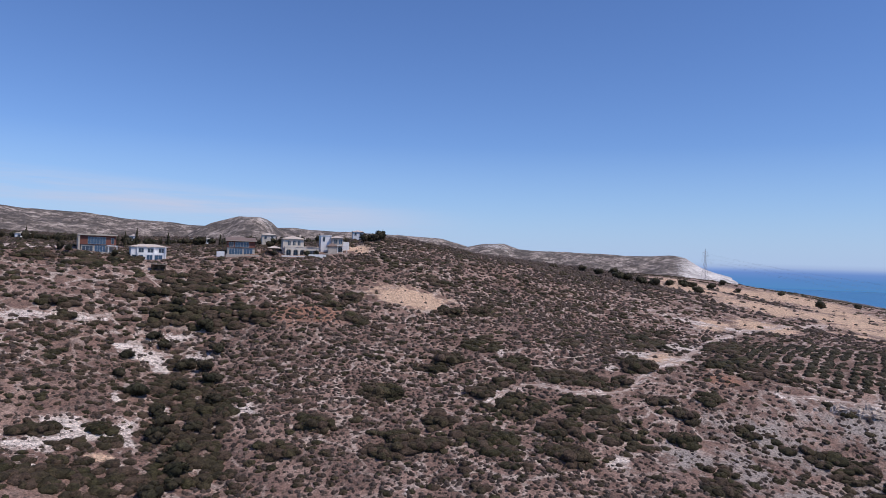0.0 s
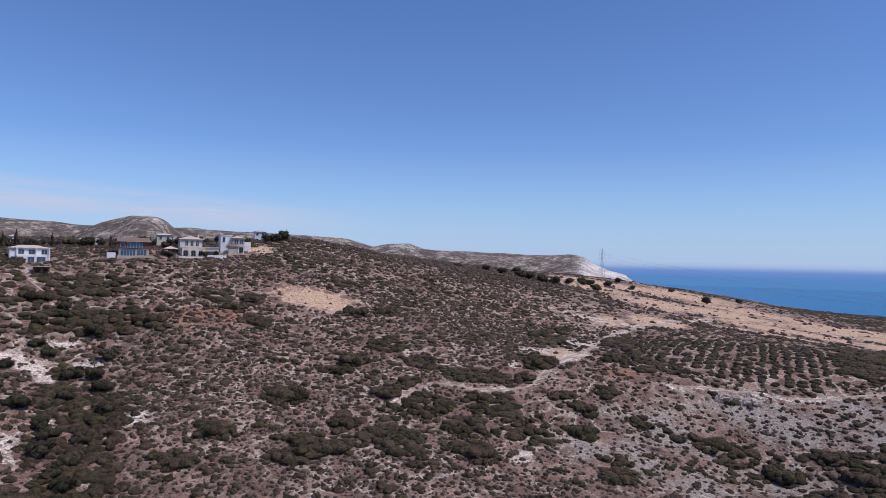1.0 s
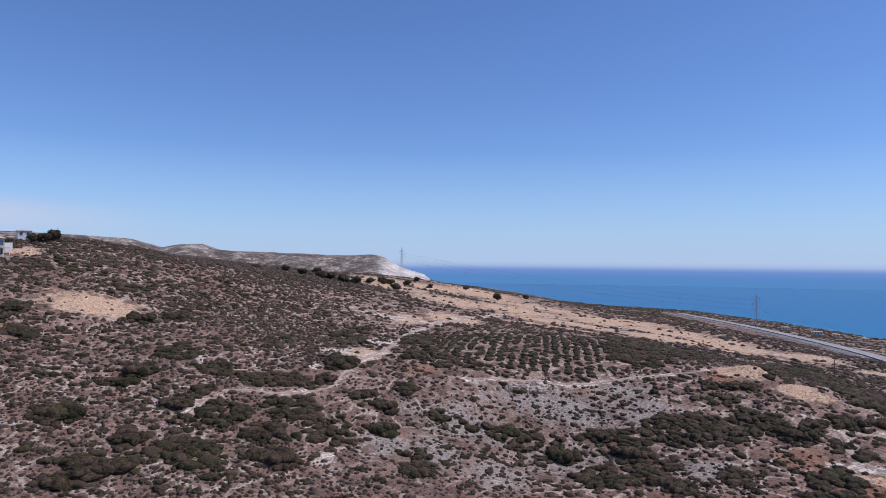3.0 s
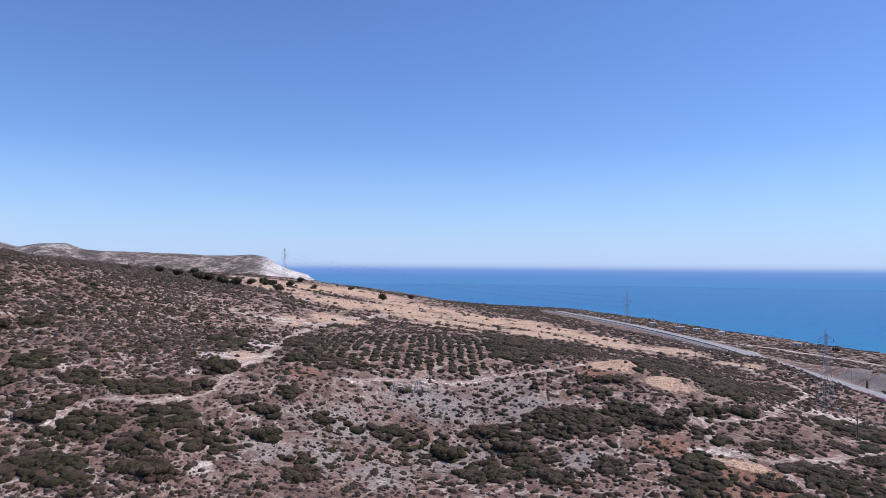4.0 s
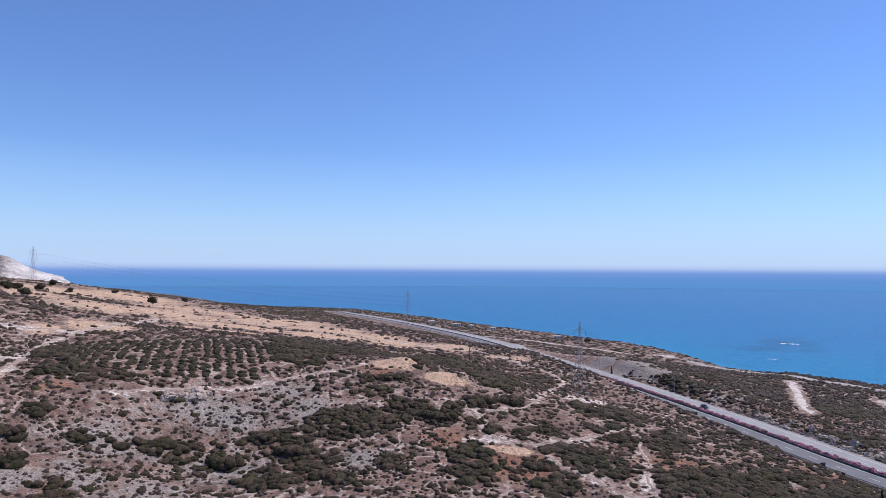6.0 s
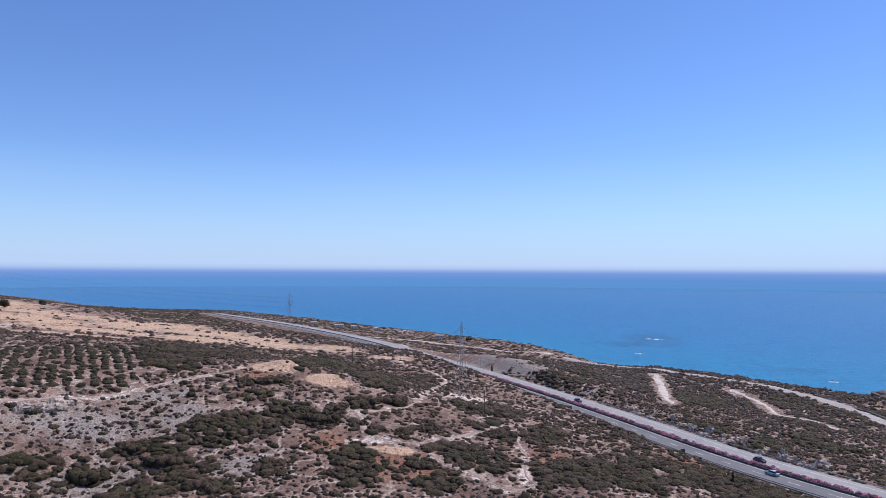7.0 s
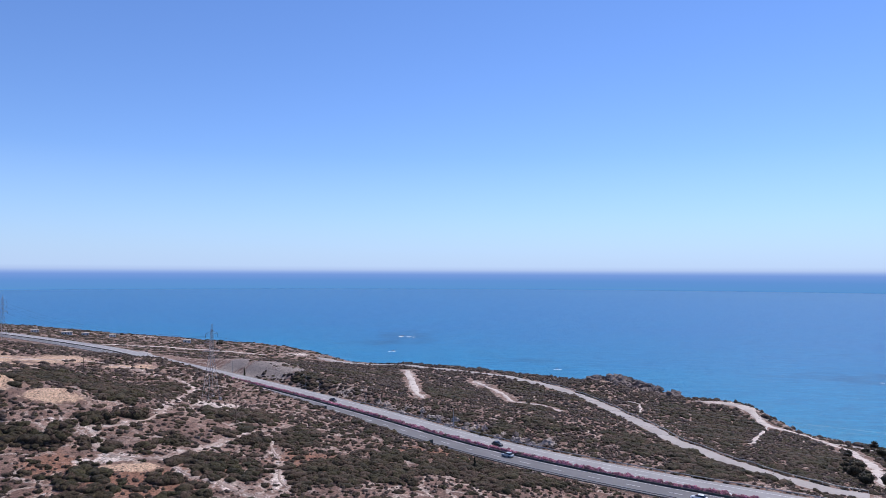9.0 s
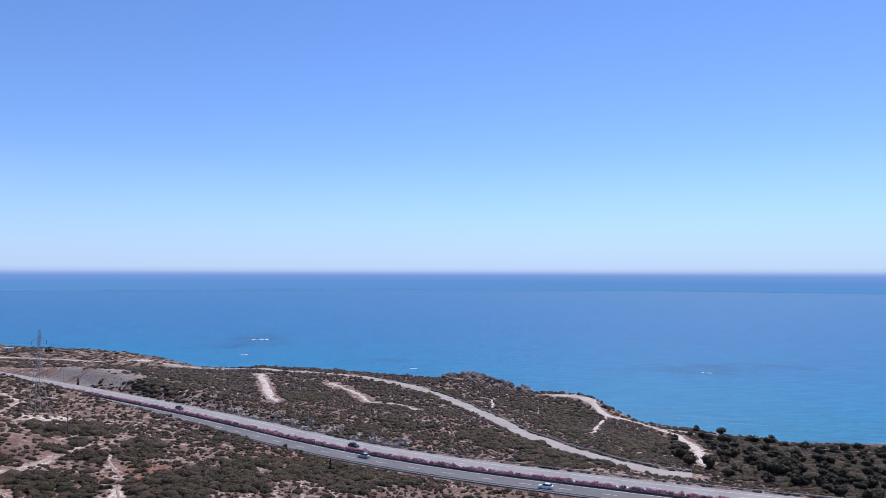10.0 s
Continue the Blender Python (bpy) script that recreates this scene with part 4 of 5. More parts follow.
def grow_oleander():
    p = even([tuple(q) for q in road_near + road_side * 10.9], 0.75)[:640]
    g = np.random.default_rng(5)
    x, y = p[:, 0] + g.normal(0, 0.25, len(p)), p[:, 1] + g.normal(0, 0.25, len(p))
    keep = g.uniform(0, 1, len(x)) < 0.94
    r = g.uniform(0.75, 1.15, keep.sum())
    shapes = [bush_shape(80 + s, 2, 2, 44, 0.9, 0.10) for s in range(6)]
    scatter("oleander_hedge", shapes, x[keep], y[keep], r, r * 1.35, OLEANDER, "pink flowering oleander hedge along the highway median", "hedge", sink=-0.15, seed=8)


grow_oleander()


def part(name, bm, material, parent, label=""):
    me = bpy.data.meshes.new(name)
    bm.to_mesh(me)
    bm.free()
    me.materials.append(material)
    ob = new(name, me)
    ob.parent = parent
    if label:
        ob["label"] = label
    return ob


def limb(bm, a, b, r0, r1, sides=6):
    a, b = Vector(a), Vector(b)
    m = Matrix.Translation((a + b) / 2) @ (b - a).to_track_quat("Z", "Y").to_matrix().to_4x4()
    bmesh.ops.create_cone(bm, segments=sides, radius1=r0, radius2=r1, depth=(b - a).length, matrix=m, cap_ends=True)


def crown_shape(seed, count, sprigs, tall):
    g = random.Random(seed)
    parts = []
    for i in range(count):
        a, rr = g.uniform(0, 6.28), g.uniform(0.0, 0.62)
        s = g.uniform(0.34, 0.56)
        q, h = lobe(2 if i < 2 else 1, 0.28, seed * 13 + i, cut=-0.8)
        parts.append((q * (s, s, s * 0.85) + (math.cos(a) * rr, math.sin(a) * rr, g.uniform(0.3, 0.78) * tall), h))
    allv = np.concatenate([p[0] for p in parts])
    parts.append(leaves(allv * 1.04, sprigs, 0.085, seed))
    return join(parts)


def make_tree(name, seed, r, h, stem, label, group, leaf=None, sprigs=520, count=8):
    root = tagged(new(name), label, "tree", group)
    bm = bmesh.new()
    limb(bm, (0, 0, -0.4), (0.05 * r, 0, stem + 0.2 * h), 0.09 * r + 0.06, 0.05 * r + 0.04, 7)
    g = random.Random(seed)
    for i in range(4):
        a = i * 1.57 + g.uniform(-0.4, 0.4)
        limb(bm, (0.03 * r, 0, stem + 0.05 * h), (0.5 * r * math.cos(a), 0.5 * r * math.sin(a), stem + 0.5 * h), 0.045 * r + 0.03, 0.02 * r, 5)
    part("trunk", bm, BARK, root)
    v, f = crown_shape(seed, count, sprigs, 1.0)
    mesh_object("crown", v * (r, r, h) + (0, 0, stem), f, leaf or TREE_LEAF, root)
    return root


def make_cypress(seed, h, label):
    root = tagged(new("cypress_tree"), label, "tree", "cypress trees")
    bm = bmesh.new()
    limb(bm, (0, 0, -0.3), (0, 0, h * 0.8), 0.16, 0.05, 6)
    part("trunk", bm, BARK, root)
    parts = []
    for i in range(9):
        t = i / 8
        s = 0.95 * (1 - t) ** 0.7 * (0.65 + 1.2 * t * (1 - t)) + 0.12
        q, k = lobe(1, 0.3, seed * 5 + i, cut=-2)
        parts.append((q * (s, s, h * 0.11) + (random.uniform(-.1, .1), random.uniform(-.1, .1), 0.5 + t * (h - 0.9)), k))
    v, f = join(parts)
    mesh_object("crown", v, f, TREE_LEAF, root)
    return root


def plant(models, spots, sink=0.15, seed=2):
    """Copies of model trees at bearing, distance, size."""
    g = random.Random(seed)
    used = set()
    for i, (az, d, size) in enumerate(spots):
        m = models[i % len(models)]
        x, y = at(az, d)
        s = size
        p = Matrix.LocRotScale((x, y, land_at(x, y) - sink), Euler((0, 0, g.uniform(0, 6.28))), None)
        if m.name not in used:
            used.add(m.name)
            m.matrix_basis, ob = p, m
        else:
            ob = copy_thing(m, p)
        ob.scale = (s, s, s * g.uniform(0.88, 1.12))


carobs = [make_tree("carob_tree", 3 + k, 1.15, 1.0, 0.10, "round dark evergreen carob tree on dry straw-coloured ground", "carob trees") for k in range(3)]
plant(carobs, [(28.6, 548, 4.3), (20.2, 453, 3.4), (19.2, 497, 3.6), (19.8, 500, 3.6), (21.2, 540, 3.2), (23.1, 553, 2.8), (18.1, 464, 3.5), (17, 439, 3.7), (16, 439, 3.6),
               (14.9, 443, 4.0), (14.2, 443, 4.2), (13.8, 490, 3.4), (9, 420, 2.6), (11.4, 455, 3), (12.6, 450, 3.4), (26, 600, 3), (22, 620, 3), (31, 620, 3)])
shrub_models = []
for k in range(4):
    v, f = bush_shape(120 + k, 3, 20, 1300, 0.30, 0.04, 2, (0.2, 0.4), 0.8)
    shrub_models.append(tagged(mesh_object("shrub", v, f, SCRUB), "large dense dark green shrub on stony ground", "shrub", "large shrubs"))
plant(shrub_models, [
    (16, 214, 5.2), (14.8, 203, 3), (0.7, 206, 4.2), (-0.3, 200, 3.3), (-4.6, 183, 4.9), (-0, 170, 4), (10.6, 158, 4.5), (3.6, 185, 3.1), (-2.4, 158, 4.5), (-0.6, 159, 3.7), (-3.2, 162, 3.2),
    (-4.7, 156, 3.9), (19.1, 176, 3.2), (23.8, 187, 2.7), (21.3, 198, 2.5), (0.6, 253, 4.8), (3.2, 258, 3.6), (37.2, 195, 4), (34.1, 184, 4.2), (43.2, 168, 3.8), (47.2, 178, 2.6), (17.6, 283, 3.2),
    (19.5, 188, 3.1), (17.6, 193, 2.7), (50.9, 207, 5.1), (53.9, 206, 2.5), (54.3, 223, 4), (56.6, 230, 4.7), (52.3, 218, 3.3), (59.9, 208, 2.7)])
plant([copy_thing(m, Matrix()) for m in shrub_models], [
    (46.9, 177, 2.4), (65.7, 213, 4.3), (59.1, 179, 3.6), (39.4, 187, 4.6), (46.6, 237, 3.2), (45.1, 236, 2.6), (47.6, 239, 3.1), (-29.2, 167, 2.5), (-26.1, 167, 2.7), (-25.1, 163, 2.3), (-22.4, 250, 4.5),
    (-30.5, 275, 4.5), (-7.4, 253, 4.1), (-8.8, 245, 3.6), (-15, 234, 4.7), (-7.2, 234, 4.1), (-30.8, 167, 2.3), (-12.9, 157, 3.3), (-9.9, 167, 3.6), (-28.2, 228, 2.8), (-29.1, 236, 3.5)], seed=4)

gully_trees = [make_tree("carob_tree", 23 + k, 1.1, 1.0, 0.12, "dark bushy tree crowding the shady gully bed", "gully trees") for k in range(3)]
plant(gully_trees, [(-21.5 + 2.2 * math.sin(k * 2.4) + (1.5 if k % 3 else -1.0), 134 + 4.3 * k, 2.0 + 0.9 * ((k * 7) % 5) / 5) for k in range(26)], seed=19)
grove = [make_tree("olive_tree", 31 + k, 1.0, 1.1, 0.3, "bushy grey-green tree in the coastal grove", "coastal grove trees", GROVE) for k in range(4)]
g = random.Random(21)
spots = []
while len(spots) < 170:
    az, d = g.uniform(110.5, 128), g.uniform(236, 398)
    x, y = at(az, d)
    gap = float(from_line(np.array([x]), np.array([y]), all_tracks)[0])
    road_gap = float(from_line(np.array([x]), np.array([y]), road_mid)[0])
    side_gap = float(from_line(np.array([x]), np.array([y]), side_line)[0])
    if gap > 6 and road_gap > 17 and side_gap > 9:
        spots.append((az, d, g.uniform(1.6, 2.9)))
plant(grove, spots, seed=9)
village = [make_tree("pine_tree", 51 + k, 1.0, 1.25, 0.35, "dark green tree in the gardens behind the houses", "village trees") for k in range(4)]
spots = []
while len(spots) < 120:
    az, d = g.uniform(-36, -5.5), g.uniform(308, 420)
    spots.append((az, d, g.uniform(1.6, 2.7)))
for az, d, s in [(-28.4, 283, 1.6), (-28.9, 286, 2), (-5.6, 333, 2.4), (-5.1, 338, 2.8), (-6.2, 335, 2), (-4.9, 343, 2), (-25.3, 283, 1.5), (-13.7, 292, 1.6), (-11.1, 296, 1.5), (-10.4, 297, 1.6)]:
    spots.append((az, d, s))
plant(village, spots, seed=10)
cypresses = [make_cypress(3, 6.0, "slim dark cypress tree behind the houses"), make_cypress(4, 6.0, "slim dark cypress tree behind the houses")]
plant(cypresses, [(-24.6, 318, 1.1), (-25.1, 322, 0.9), (-21.6, 330, 1.1), (-23.8, 335, 1.2), (-17.8, 322, 0.9), (-31, 330, 1), (-15.1, 325, 0.8), (83.4, 205, 0.55), (64.9, 420, 0.8)], seed=12)

# ---------------------------------------------------------------- stones
STONE = plain("pale_stone", (0.33, 0.26, 0.205), (0.54, 0.445, 0.37), 0.5, 4, 0.9, 0.05)


def strew_stones():
    x, y, g = cells(2.6, 125, 300, 5, 100, seed=31)
    m = np.maximum(blobs(x, y, SCREE), 0.8 * blobs(x, y, CHALK))
    keep = (g.uniform(0, 1, len(x)) < 0.8 * m * open_ground(x, y))
    r = g.uniform(0.14, 0.36, keep.sum()) + 0.45 * (g.uniform(0, 1, keep.sum()) > 0.975)
    scatter("stones", [lobe(1, 0.35, 200 + k) for k in range(5)], x[keep], y[keep], r, r * 0.7, STONE, "pale loose stones strewn over the grey scree", "stones", seed=32)


strew_stones()


# ---------------------------------------------------------------- pylons and cables
def add_box(bm, centre, size, turn=0.0):
    bmesh.ops.create_cube(bm, size=1, matrix=Matrix.Translation(centre) @ pose(0, 0, 0, 0, 0, turn) @ Matrix.Diagonal((*size, 1)))


def add_bar(bm, a, b, t):
    a, b = Vector(a), Vector(b)
    m = Matrix.Translation((a + b) / 2) @ (b - a).to_track_quat("Z", "Y").to_matrix().to_4x4() @ Matrix.Diagonal((t, t, (b - a).length, 1))
    bmesh.ops.create_cube(bm, size=1, matrix=m)


ARMS = ((19.0, 3.9), (22.6, 3.3), (26.0, 2.8))
CERAMIC = plain("insulator_ceramic", (0.12, 0.08, 0.06), (0.2, 0.14, 0.1), 1, 8, 0.3, 0)
CONCRETE = plain("concrete", (0.36, 0.34, 0.31), (0.50, 0.47, 0.43), 0.5, 5, 0.9, 0.02)


def make_pylon():
    """A lattice tower 30 m high with three pairs of arms."""
    root = tagged(new("pylon"), "tall grey steel lattice pylon standing on dry ground", "pylon", "power line pylons")
    top = 30.0

    def half(z):
        return 2.7 + (0.75 - 2.7) * min(z / 17.0, 1) if z < 17 else 0.75 - 0.55 * (z - 17) / 13.0
    corners = ((-1, -1), (1, -1), (1, 1), (-1, 1))
    for sx, sy in corners:
        bm = bmesh.new()
        for a, b in ((-1.5, 17), (17, top)):
            add_bar(bm, (sx * half(max(a, 0)), sy * half(max(a, 0)), a), (sx * half(b), sy * half(b), b), 0.12 if a < 10 else 0.085)
        part("leg", bm, PYLON_STEEL, root)
        bm = bmesh.new()
        add_box(bm, (sx * 2.7, sy * 2.7, -0.4), (0.9, 0.9, 1.6))
        part("footing", bm, CONCRETE, root)
    bm = bmesh.new()
    levels = [0, 4.5, 8.5, 12, 14.8, 17, 19, 20.8, 22.6, 24.3, 26, 28]
    for a, b in zip(levels, levels[1:]):
        for (ax, ay), (bx, by) in zip(corners, corners[1:] + corners[:1]):
            add_bar(bm, (ax * half(a), ay * half(a), a), (bx * half(b), by * half(b), b), 0.04)
            add_bar(bm, (bx * half(a), by * half(a), a), (ax * half(b), ay * half(b), b), 0.04)
            add_bar(bm, (ax * half(b), ay * half(b), b), (bx * half(b), by * half(b), b), 0.04)
    part("lattice", bm, PYLON_STEEL, root)
    for z, reach in ARMS:
        for s in (-1, 1):
            bm = bmesh.new()
            h = half(z)
            for sy in (-1, 1):
                add_bar(bm, (s * h, sy * h, z), (s * reach, 0, z + 0.1), 0.08)
                add_bar(bm, (s * h, sy * h, z + 1.3), (s * reach, 0, z + 0.15), 0.06)
            arm = part("cross_arm", bm, PYLON_STEEL, root)
            bm = bmesh.new()
            for k in range(8):
                bmesh.ops.create_cone(bm, segments=8, radius1=0.13, radius2=0.06, depth=0.15, cap_ends=True, matrix=Matrix.Translation((s * reach, 0, z - 0.1 - 0.17 * k)))
            part("insulator", bm, CERAMIC, arm)
    return root


PYLONS = [(139, 265, -30), (62.4, 300, -31), (48.4, 529, -6), (20.7, 714, 12)]     # bearing, distance, turn
pylon_poses = []
pylon = make_pylon()
for i, (az, d, turn) in enumerate(PYLONS):
    x, y = at(az, d)
    m = pose(x, y, land_at(x, y) + 0.2, 0, 0, turn)
    pylon_poses.append(m)
    if i == 0:
        pylon.matrix_basis = m
    else:
        copy_thing(pylon, m)

WIRE = plain("cable_metal", (0.20, 0.20, 0.20), (0.30, 0.30, 0.30), 1, 6, 0.5, 0, 0.5)


def hang_cable(a, b, sag):
    cu = bpy.data.curves.new("cable", "CURVE")
    cu.dimensions, cu.bevel_depth, cu.bevel_resolution = "3D", 0.022, 0
    sp = cu.splines.new("POLY")
    sp.points.add(24)
    for i, p in enumerate(sp.points):
        t = i / 24
        q = a.lerp(b, t)
        p.co = (q.x, q.y, q.z - sag * 4 * t * (1 - t), 1)
    cu.materials.append(WIRE)
    return tagged(new("cable", cu), "thin grey power cable hanging between steel pylons", "cable", "power cables")


for m, n in zip(pylon_poses, pylon_poses[1:]):
    for z, reach in ARMS:
        for s in (-1, 1):
            hang_cable(m @ Vector((s * reach, 0, z - 1.4)), n @ Vector((s * reach, 0, z - 1.4)), 5.0)

WOOD_POLE = plain("weathered_wood", (0.10, 0.075, 0.055), (0.18, 0.14, 0.11), 1, 12)


def wooden_pole(az, d, h):
    x, y = at(az, d)
    root = tagged(new("utility_pole"), "thin dark wooden utility pole standing in the scrub", "pole", "utility poles")
    root.location = (x, y, land_at(x, y))
    bm = bmesh.new()
    limb(bm, (0, 0, -0.6), (0, 0, h), 0.16, 0.11, 8)
    part("pole", bm, WOOD_POLE, root)
    bm = bmesh.new()
    add_box(bm, (0, 0, h - 0.5), (1.5, 0.12, 0.14))
    part("crossbar", bm, WOOD_POLE, root)


for spot in ((64.3, 236, 9.0), (53.5, 330, 8.0), (-17.6, 292, 8.0)):
    wooden_pole(*spot)

# ---------------------------------------------------------------- beside and on the highway
SIGN_BACK = plain("sign_back", (0.035, 0.05, 0.055), (0.06, 0.075, 0.08), 1, 8, 0.5, 0, 0.3)


def along_road(az):
    """Index of the highway point seen at that bearing."""
    return int(np.argmin(np.abs(np.degrees(np.arctan2(road_near[:, 0], road_near[:, 1])) - az)))


def road_pose(az, offset, flip=False):
    i = along_road(az)
    p, n = road_near[i] + road_side[i] * offset, road_side[i]
    return pose(p[0], p[1], ROAD_Z, 0, 0, math.degrees(math.atan2(n[1], n[0])) + (180 if flip else 0))


def road_sign(az, offset, w, h, up, label):
    root = tagged(new("road_sign"), label, "sign", "road signs")
    root.matrix_basis = road_pose(az, offset)
    bm = bmesh.new()
    add_box(bm, (0, 0, up + h / 2), (w, 0.06, h))
    board = part("panel", bm, SIGN_BACK, root)
    bm = bmesh.new()
    for k in (0.25, 0.75):
        add_box(bm, (0, 0.055, up + h * k), (w * 0.96, 0.04, 0.09))
    part("brace", bm, GALVANISED, board)
    for s in (-0.33, 0.33):
        bm = bmesh.new()
        limb(bm, (s * w, 0.12, -0.6), (s * w, 0.12, up + h), 0.07, 0.07, 8)
        part("post", bm, GALVANISED, root)


road_sign(80.2, -1.8, 1.8, 1.3, 0.7, "dark back of a small road sign beside the guard rail")
road_sign(71.6, -2.0, 2.6, 1.9, 1.0, "dark green back of a large road sign beside the highway")
for az, off in ((78, 22.4), (71.2, 22.4), (66.5, 22.4), (61.2, 22.4), (58, -1.2)):
    root = tagged(new("lamp_post"), "slender grey roadside post by the highway", "post", "roadside posts")
    root.matrix_basis = road_pose(az, off)
    bm = bmesh.new()
    limb(bm, (0, 0, -0.5), (0, 0, 7.5), 0.10, 0.06, 8)
    limb(bm, (0, 0, 7.4), (-1.1, 0, 7.8), 0.05, 0.04, 6)
    part("post", bm, GALVANISED, root)
    bm = bmesh.new()
    add_box(bm, (-1.3, 0, 7.8), (0.6, 0.2, 0.1))
    part("lamp_head", bm, GALVANISED, root)

RUBBER = plain("tyre_rubber", (0.02, 0.02, 0.02), (0.035, 0.035, 0.035), 4, 30, 0.8, 0)
RIM = plain("wheel_alloy", (0.4, 0.4, 0.42), (0.55, 0.55, 0.56), 4, 30, 0.35, 0, 0.8)
CAR_GLASS = plain("car_glass", (0.02, 0.025, 0.03), (0.03, 0.035, 0.04), 1, 5, 0.08, 0, 0, 0.6)
LAMP_WHITE = plain("headlamp_glass", (0.6, 0.6, 0.6), (0.75, 0.75, 0.75), 4, 20, 0.2, 0)
LAMP_RED = plain("tail_lamp_glass", (0.3, 0.02, 0.02), (0.4, 0.03, 0.03), 4, 20, 0.2, 0)


def loft(sections):
    """A closed skin over cross-sections (x, half width, list of heights low to high)."""
    bm = bmesh.new()
    rings = []
    for y, w, lo, hi in sections:
        pts = [(-w, lo), (-w * 1.02, lo + (hi - lo) * 0.45), (-w * 0.9, hi), (w * 0.9, hi), (w * 1.02, lo + (hi - lo) * 0.45), (w, lo)]
        rings.append([bm.verts.new((x, y, z)) for x, z in pts])
    for a, b in zip(rings, rings[1:]):
        for i in range(6):
            bm.faces.new((a[i], a[(i + 1) % 6], b[(i + 1) % 6], b[i]))
    bm.faces.new(rings[0][::-1])
    bm.faces.new(rings[-1])
    bmesh.ops.recalc_face_normals(bm, faces=bm.faces)
    bmesh.ops.bevel(bm, geom=list(bm.edges), offset=0.04, segments=1, affect="EDGES")
    return bm


def make_car(label, paint, m):
    root = tagged(new("car"), label, "car", "cars on the highway")
    root.matrix_basis = m
    part("body", loft([(-2.1, 0.78, 0.35, 0.80), (-1.95, 0.86, 0.28, 0.92), (-0.9, 0.88, 0.24, 0.98), (0.9, 0.88, 0.24, 0.96), (1.75, 0.84, 0.28, 0.80), (2.12, 0.70, 0.36, 0.66)]), paint, root)
    part("cabin", loft([(-1.75, 0.66, 0.88, 0.96), (-1.25, 0.74, 0.88, 1.42), (0.1, 0.74, 0.88, 1.46), (1.05, 0.72, 0.88, 0.96)]), CAR_GLASS, root)
    part("roof", loft([(-1.3, 0.66, 1.40, 1.46), (-0.6, 0.70, 1.43, 1.50), (0.15, 0.68, 1.42, 1.48)]), paint, root)
    for sx in (-1, 1):
        for y in (-1.3, 1.35):
            turn = Matrix.Translation((sx * 0.80, y, 0.32)) @ pose(0, 0, 0, 0, 90, 0)
            bm = bmesh.new()
            bmesh.ops.create_cone(bm, segments=16, radius1=0.32, radius2=0.32, depth=0.2, cap_ends=True, matrix=turn)
            tyre = part("wheel", bm, RUBBER, root)
            bm = bmesh.new()
            bmesh.ops.create_cone(bm, segments=12, radius1=0.2, radius2=0.2, depth=0.23, cap_ends=True, matrix=turn)
            part("rim", bm, RIM, tyre)
        bm = bmesh.new()
        add_box(bm, (sx * 0.55, 2.06, 0.60), (0.3, 0.12, 0.12))
        part("headlight", bm, LAMP_WHITE, root)
        bm = bmesh.new()
        add_box(bm, (sx * 0.62, -2.06, 0.72), (0.24, 0.12, 0.14))
        part("tail_light", bm, LAMP_RED, root)


def paint(name, c, rough=0.3):
    return plain(name, c, tuple(min(1, q * 1.15) for q in c), 0.5, 3, rough, 0, 0, 0.5)


make_car("white hatchback driving on the dark near carriageway", paint("white_paint", (0.75, 0.75, 0.74)), road_pose(101.0, 3.0))
make_car("silver-green hatchback driving on the near carriageway", paint("silver_paint", (0.42, 0.46, 0.46)), road_pose(84.7, 6.6))
make_car("black car driving on the far carriageway", paint("black_paint", (0.012, 0.012, 0.013)), road_pose(83.0, 15.2, True))
make_car("dark car driving on the far carriageway", paint("dark_paint", (0.03, 0.03, 0.035)), road_pose(69.5, 15.2, True))

# ---------------------------------------------------------------- houses on the ridge
RENDER_WHITE = plain("white_render", (0.70, 0.69, 0.67), (0.80, 0.79, 0.77), 0.4, 6, 0.9, 0.005)
CREAM = plain("cream_render", (0.58, 0.50, 0.41), (0.68, 0.60, 0.50), 0.4, 6, 0.9, 0.005)
STONE_CLAD = plain("stone_cladding", (0.36, 0.31, 0.26), (0.50, 0.44, 0.38), 1.2, 5, 0.9, 0.03)
CLAD = plain("rust_cladding", (0.15, 0.058, 0.042), (0.22, 0.088, 0.062), 0.6, 6, 0.8, 0.005)
ROOF_TAN = plain("tan_roof_slab", (0.42, 0.36, 0.29), (0.52, 0.45, 0.37), 0.5, 5, 0.9, 0.005)
ROOF_BROWN = plain("brown_roof", (0.17, 0.12, 0.10), (0.25, 0.18, 0.15), 0.5, 5, 0.9, 0.01)
ROOF_TILE = plain("pale_roof_tiles", (0.52, 0.42, 0.35), (0.64, 0.54, 0.46), 0.8, 5, 0.9, 0.03)
PANE = plain("blue_tinted_glass", (0.035, 0.07, 0.12), (0.06, 0.11, 0.17), 0.3, 2, 0.08, 0, 0, 0.8)
DARK_PANE = plain("dark_glass", (0.03, 0.04, 0.055), (0.05, 0.065, 0.085), 0.3, 2, 0.08, 0, 0, 0.8)
FRAME = plain("window_frame", (0.30, 0.30, 0.30), (0.4, 0.4, 0.4), 1, 6, 0.5, 0)
TIMBER = plain("dark_timber", (0.09, 0.06, 0.04), (0.15, 0.10, 0.07), 1, 10, 0.8, 0.01)


def house_root(az, d, label, lean=0.0, name="house", size=(0.85, 0.9, 0.9)):
    x, y = at(az, d)
    root = tagged(new(name), label, "house", "houses on the ridge")
    root.matrix_basis = pose(x, y, land_at(x, y) - 0.2, 0, 0, -az + lean)
    root.scale = size
    return root


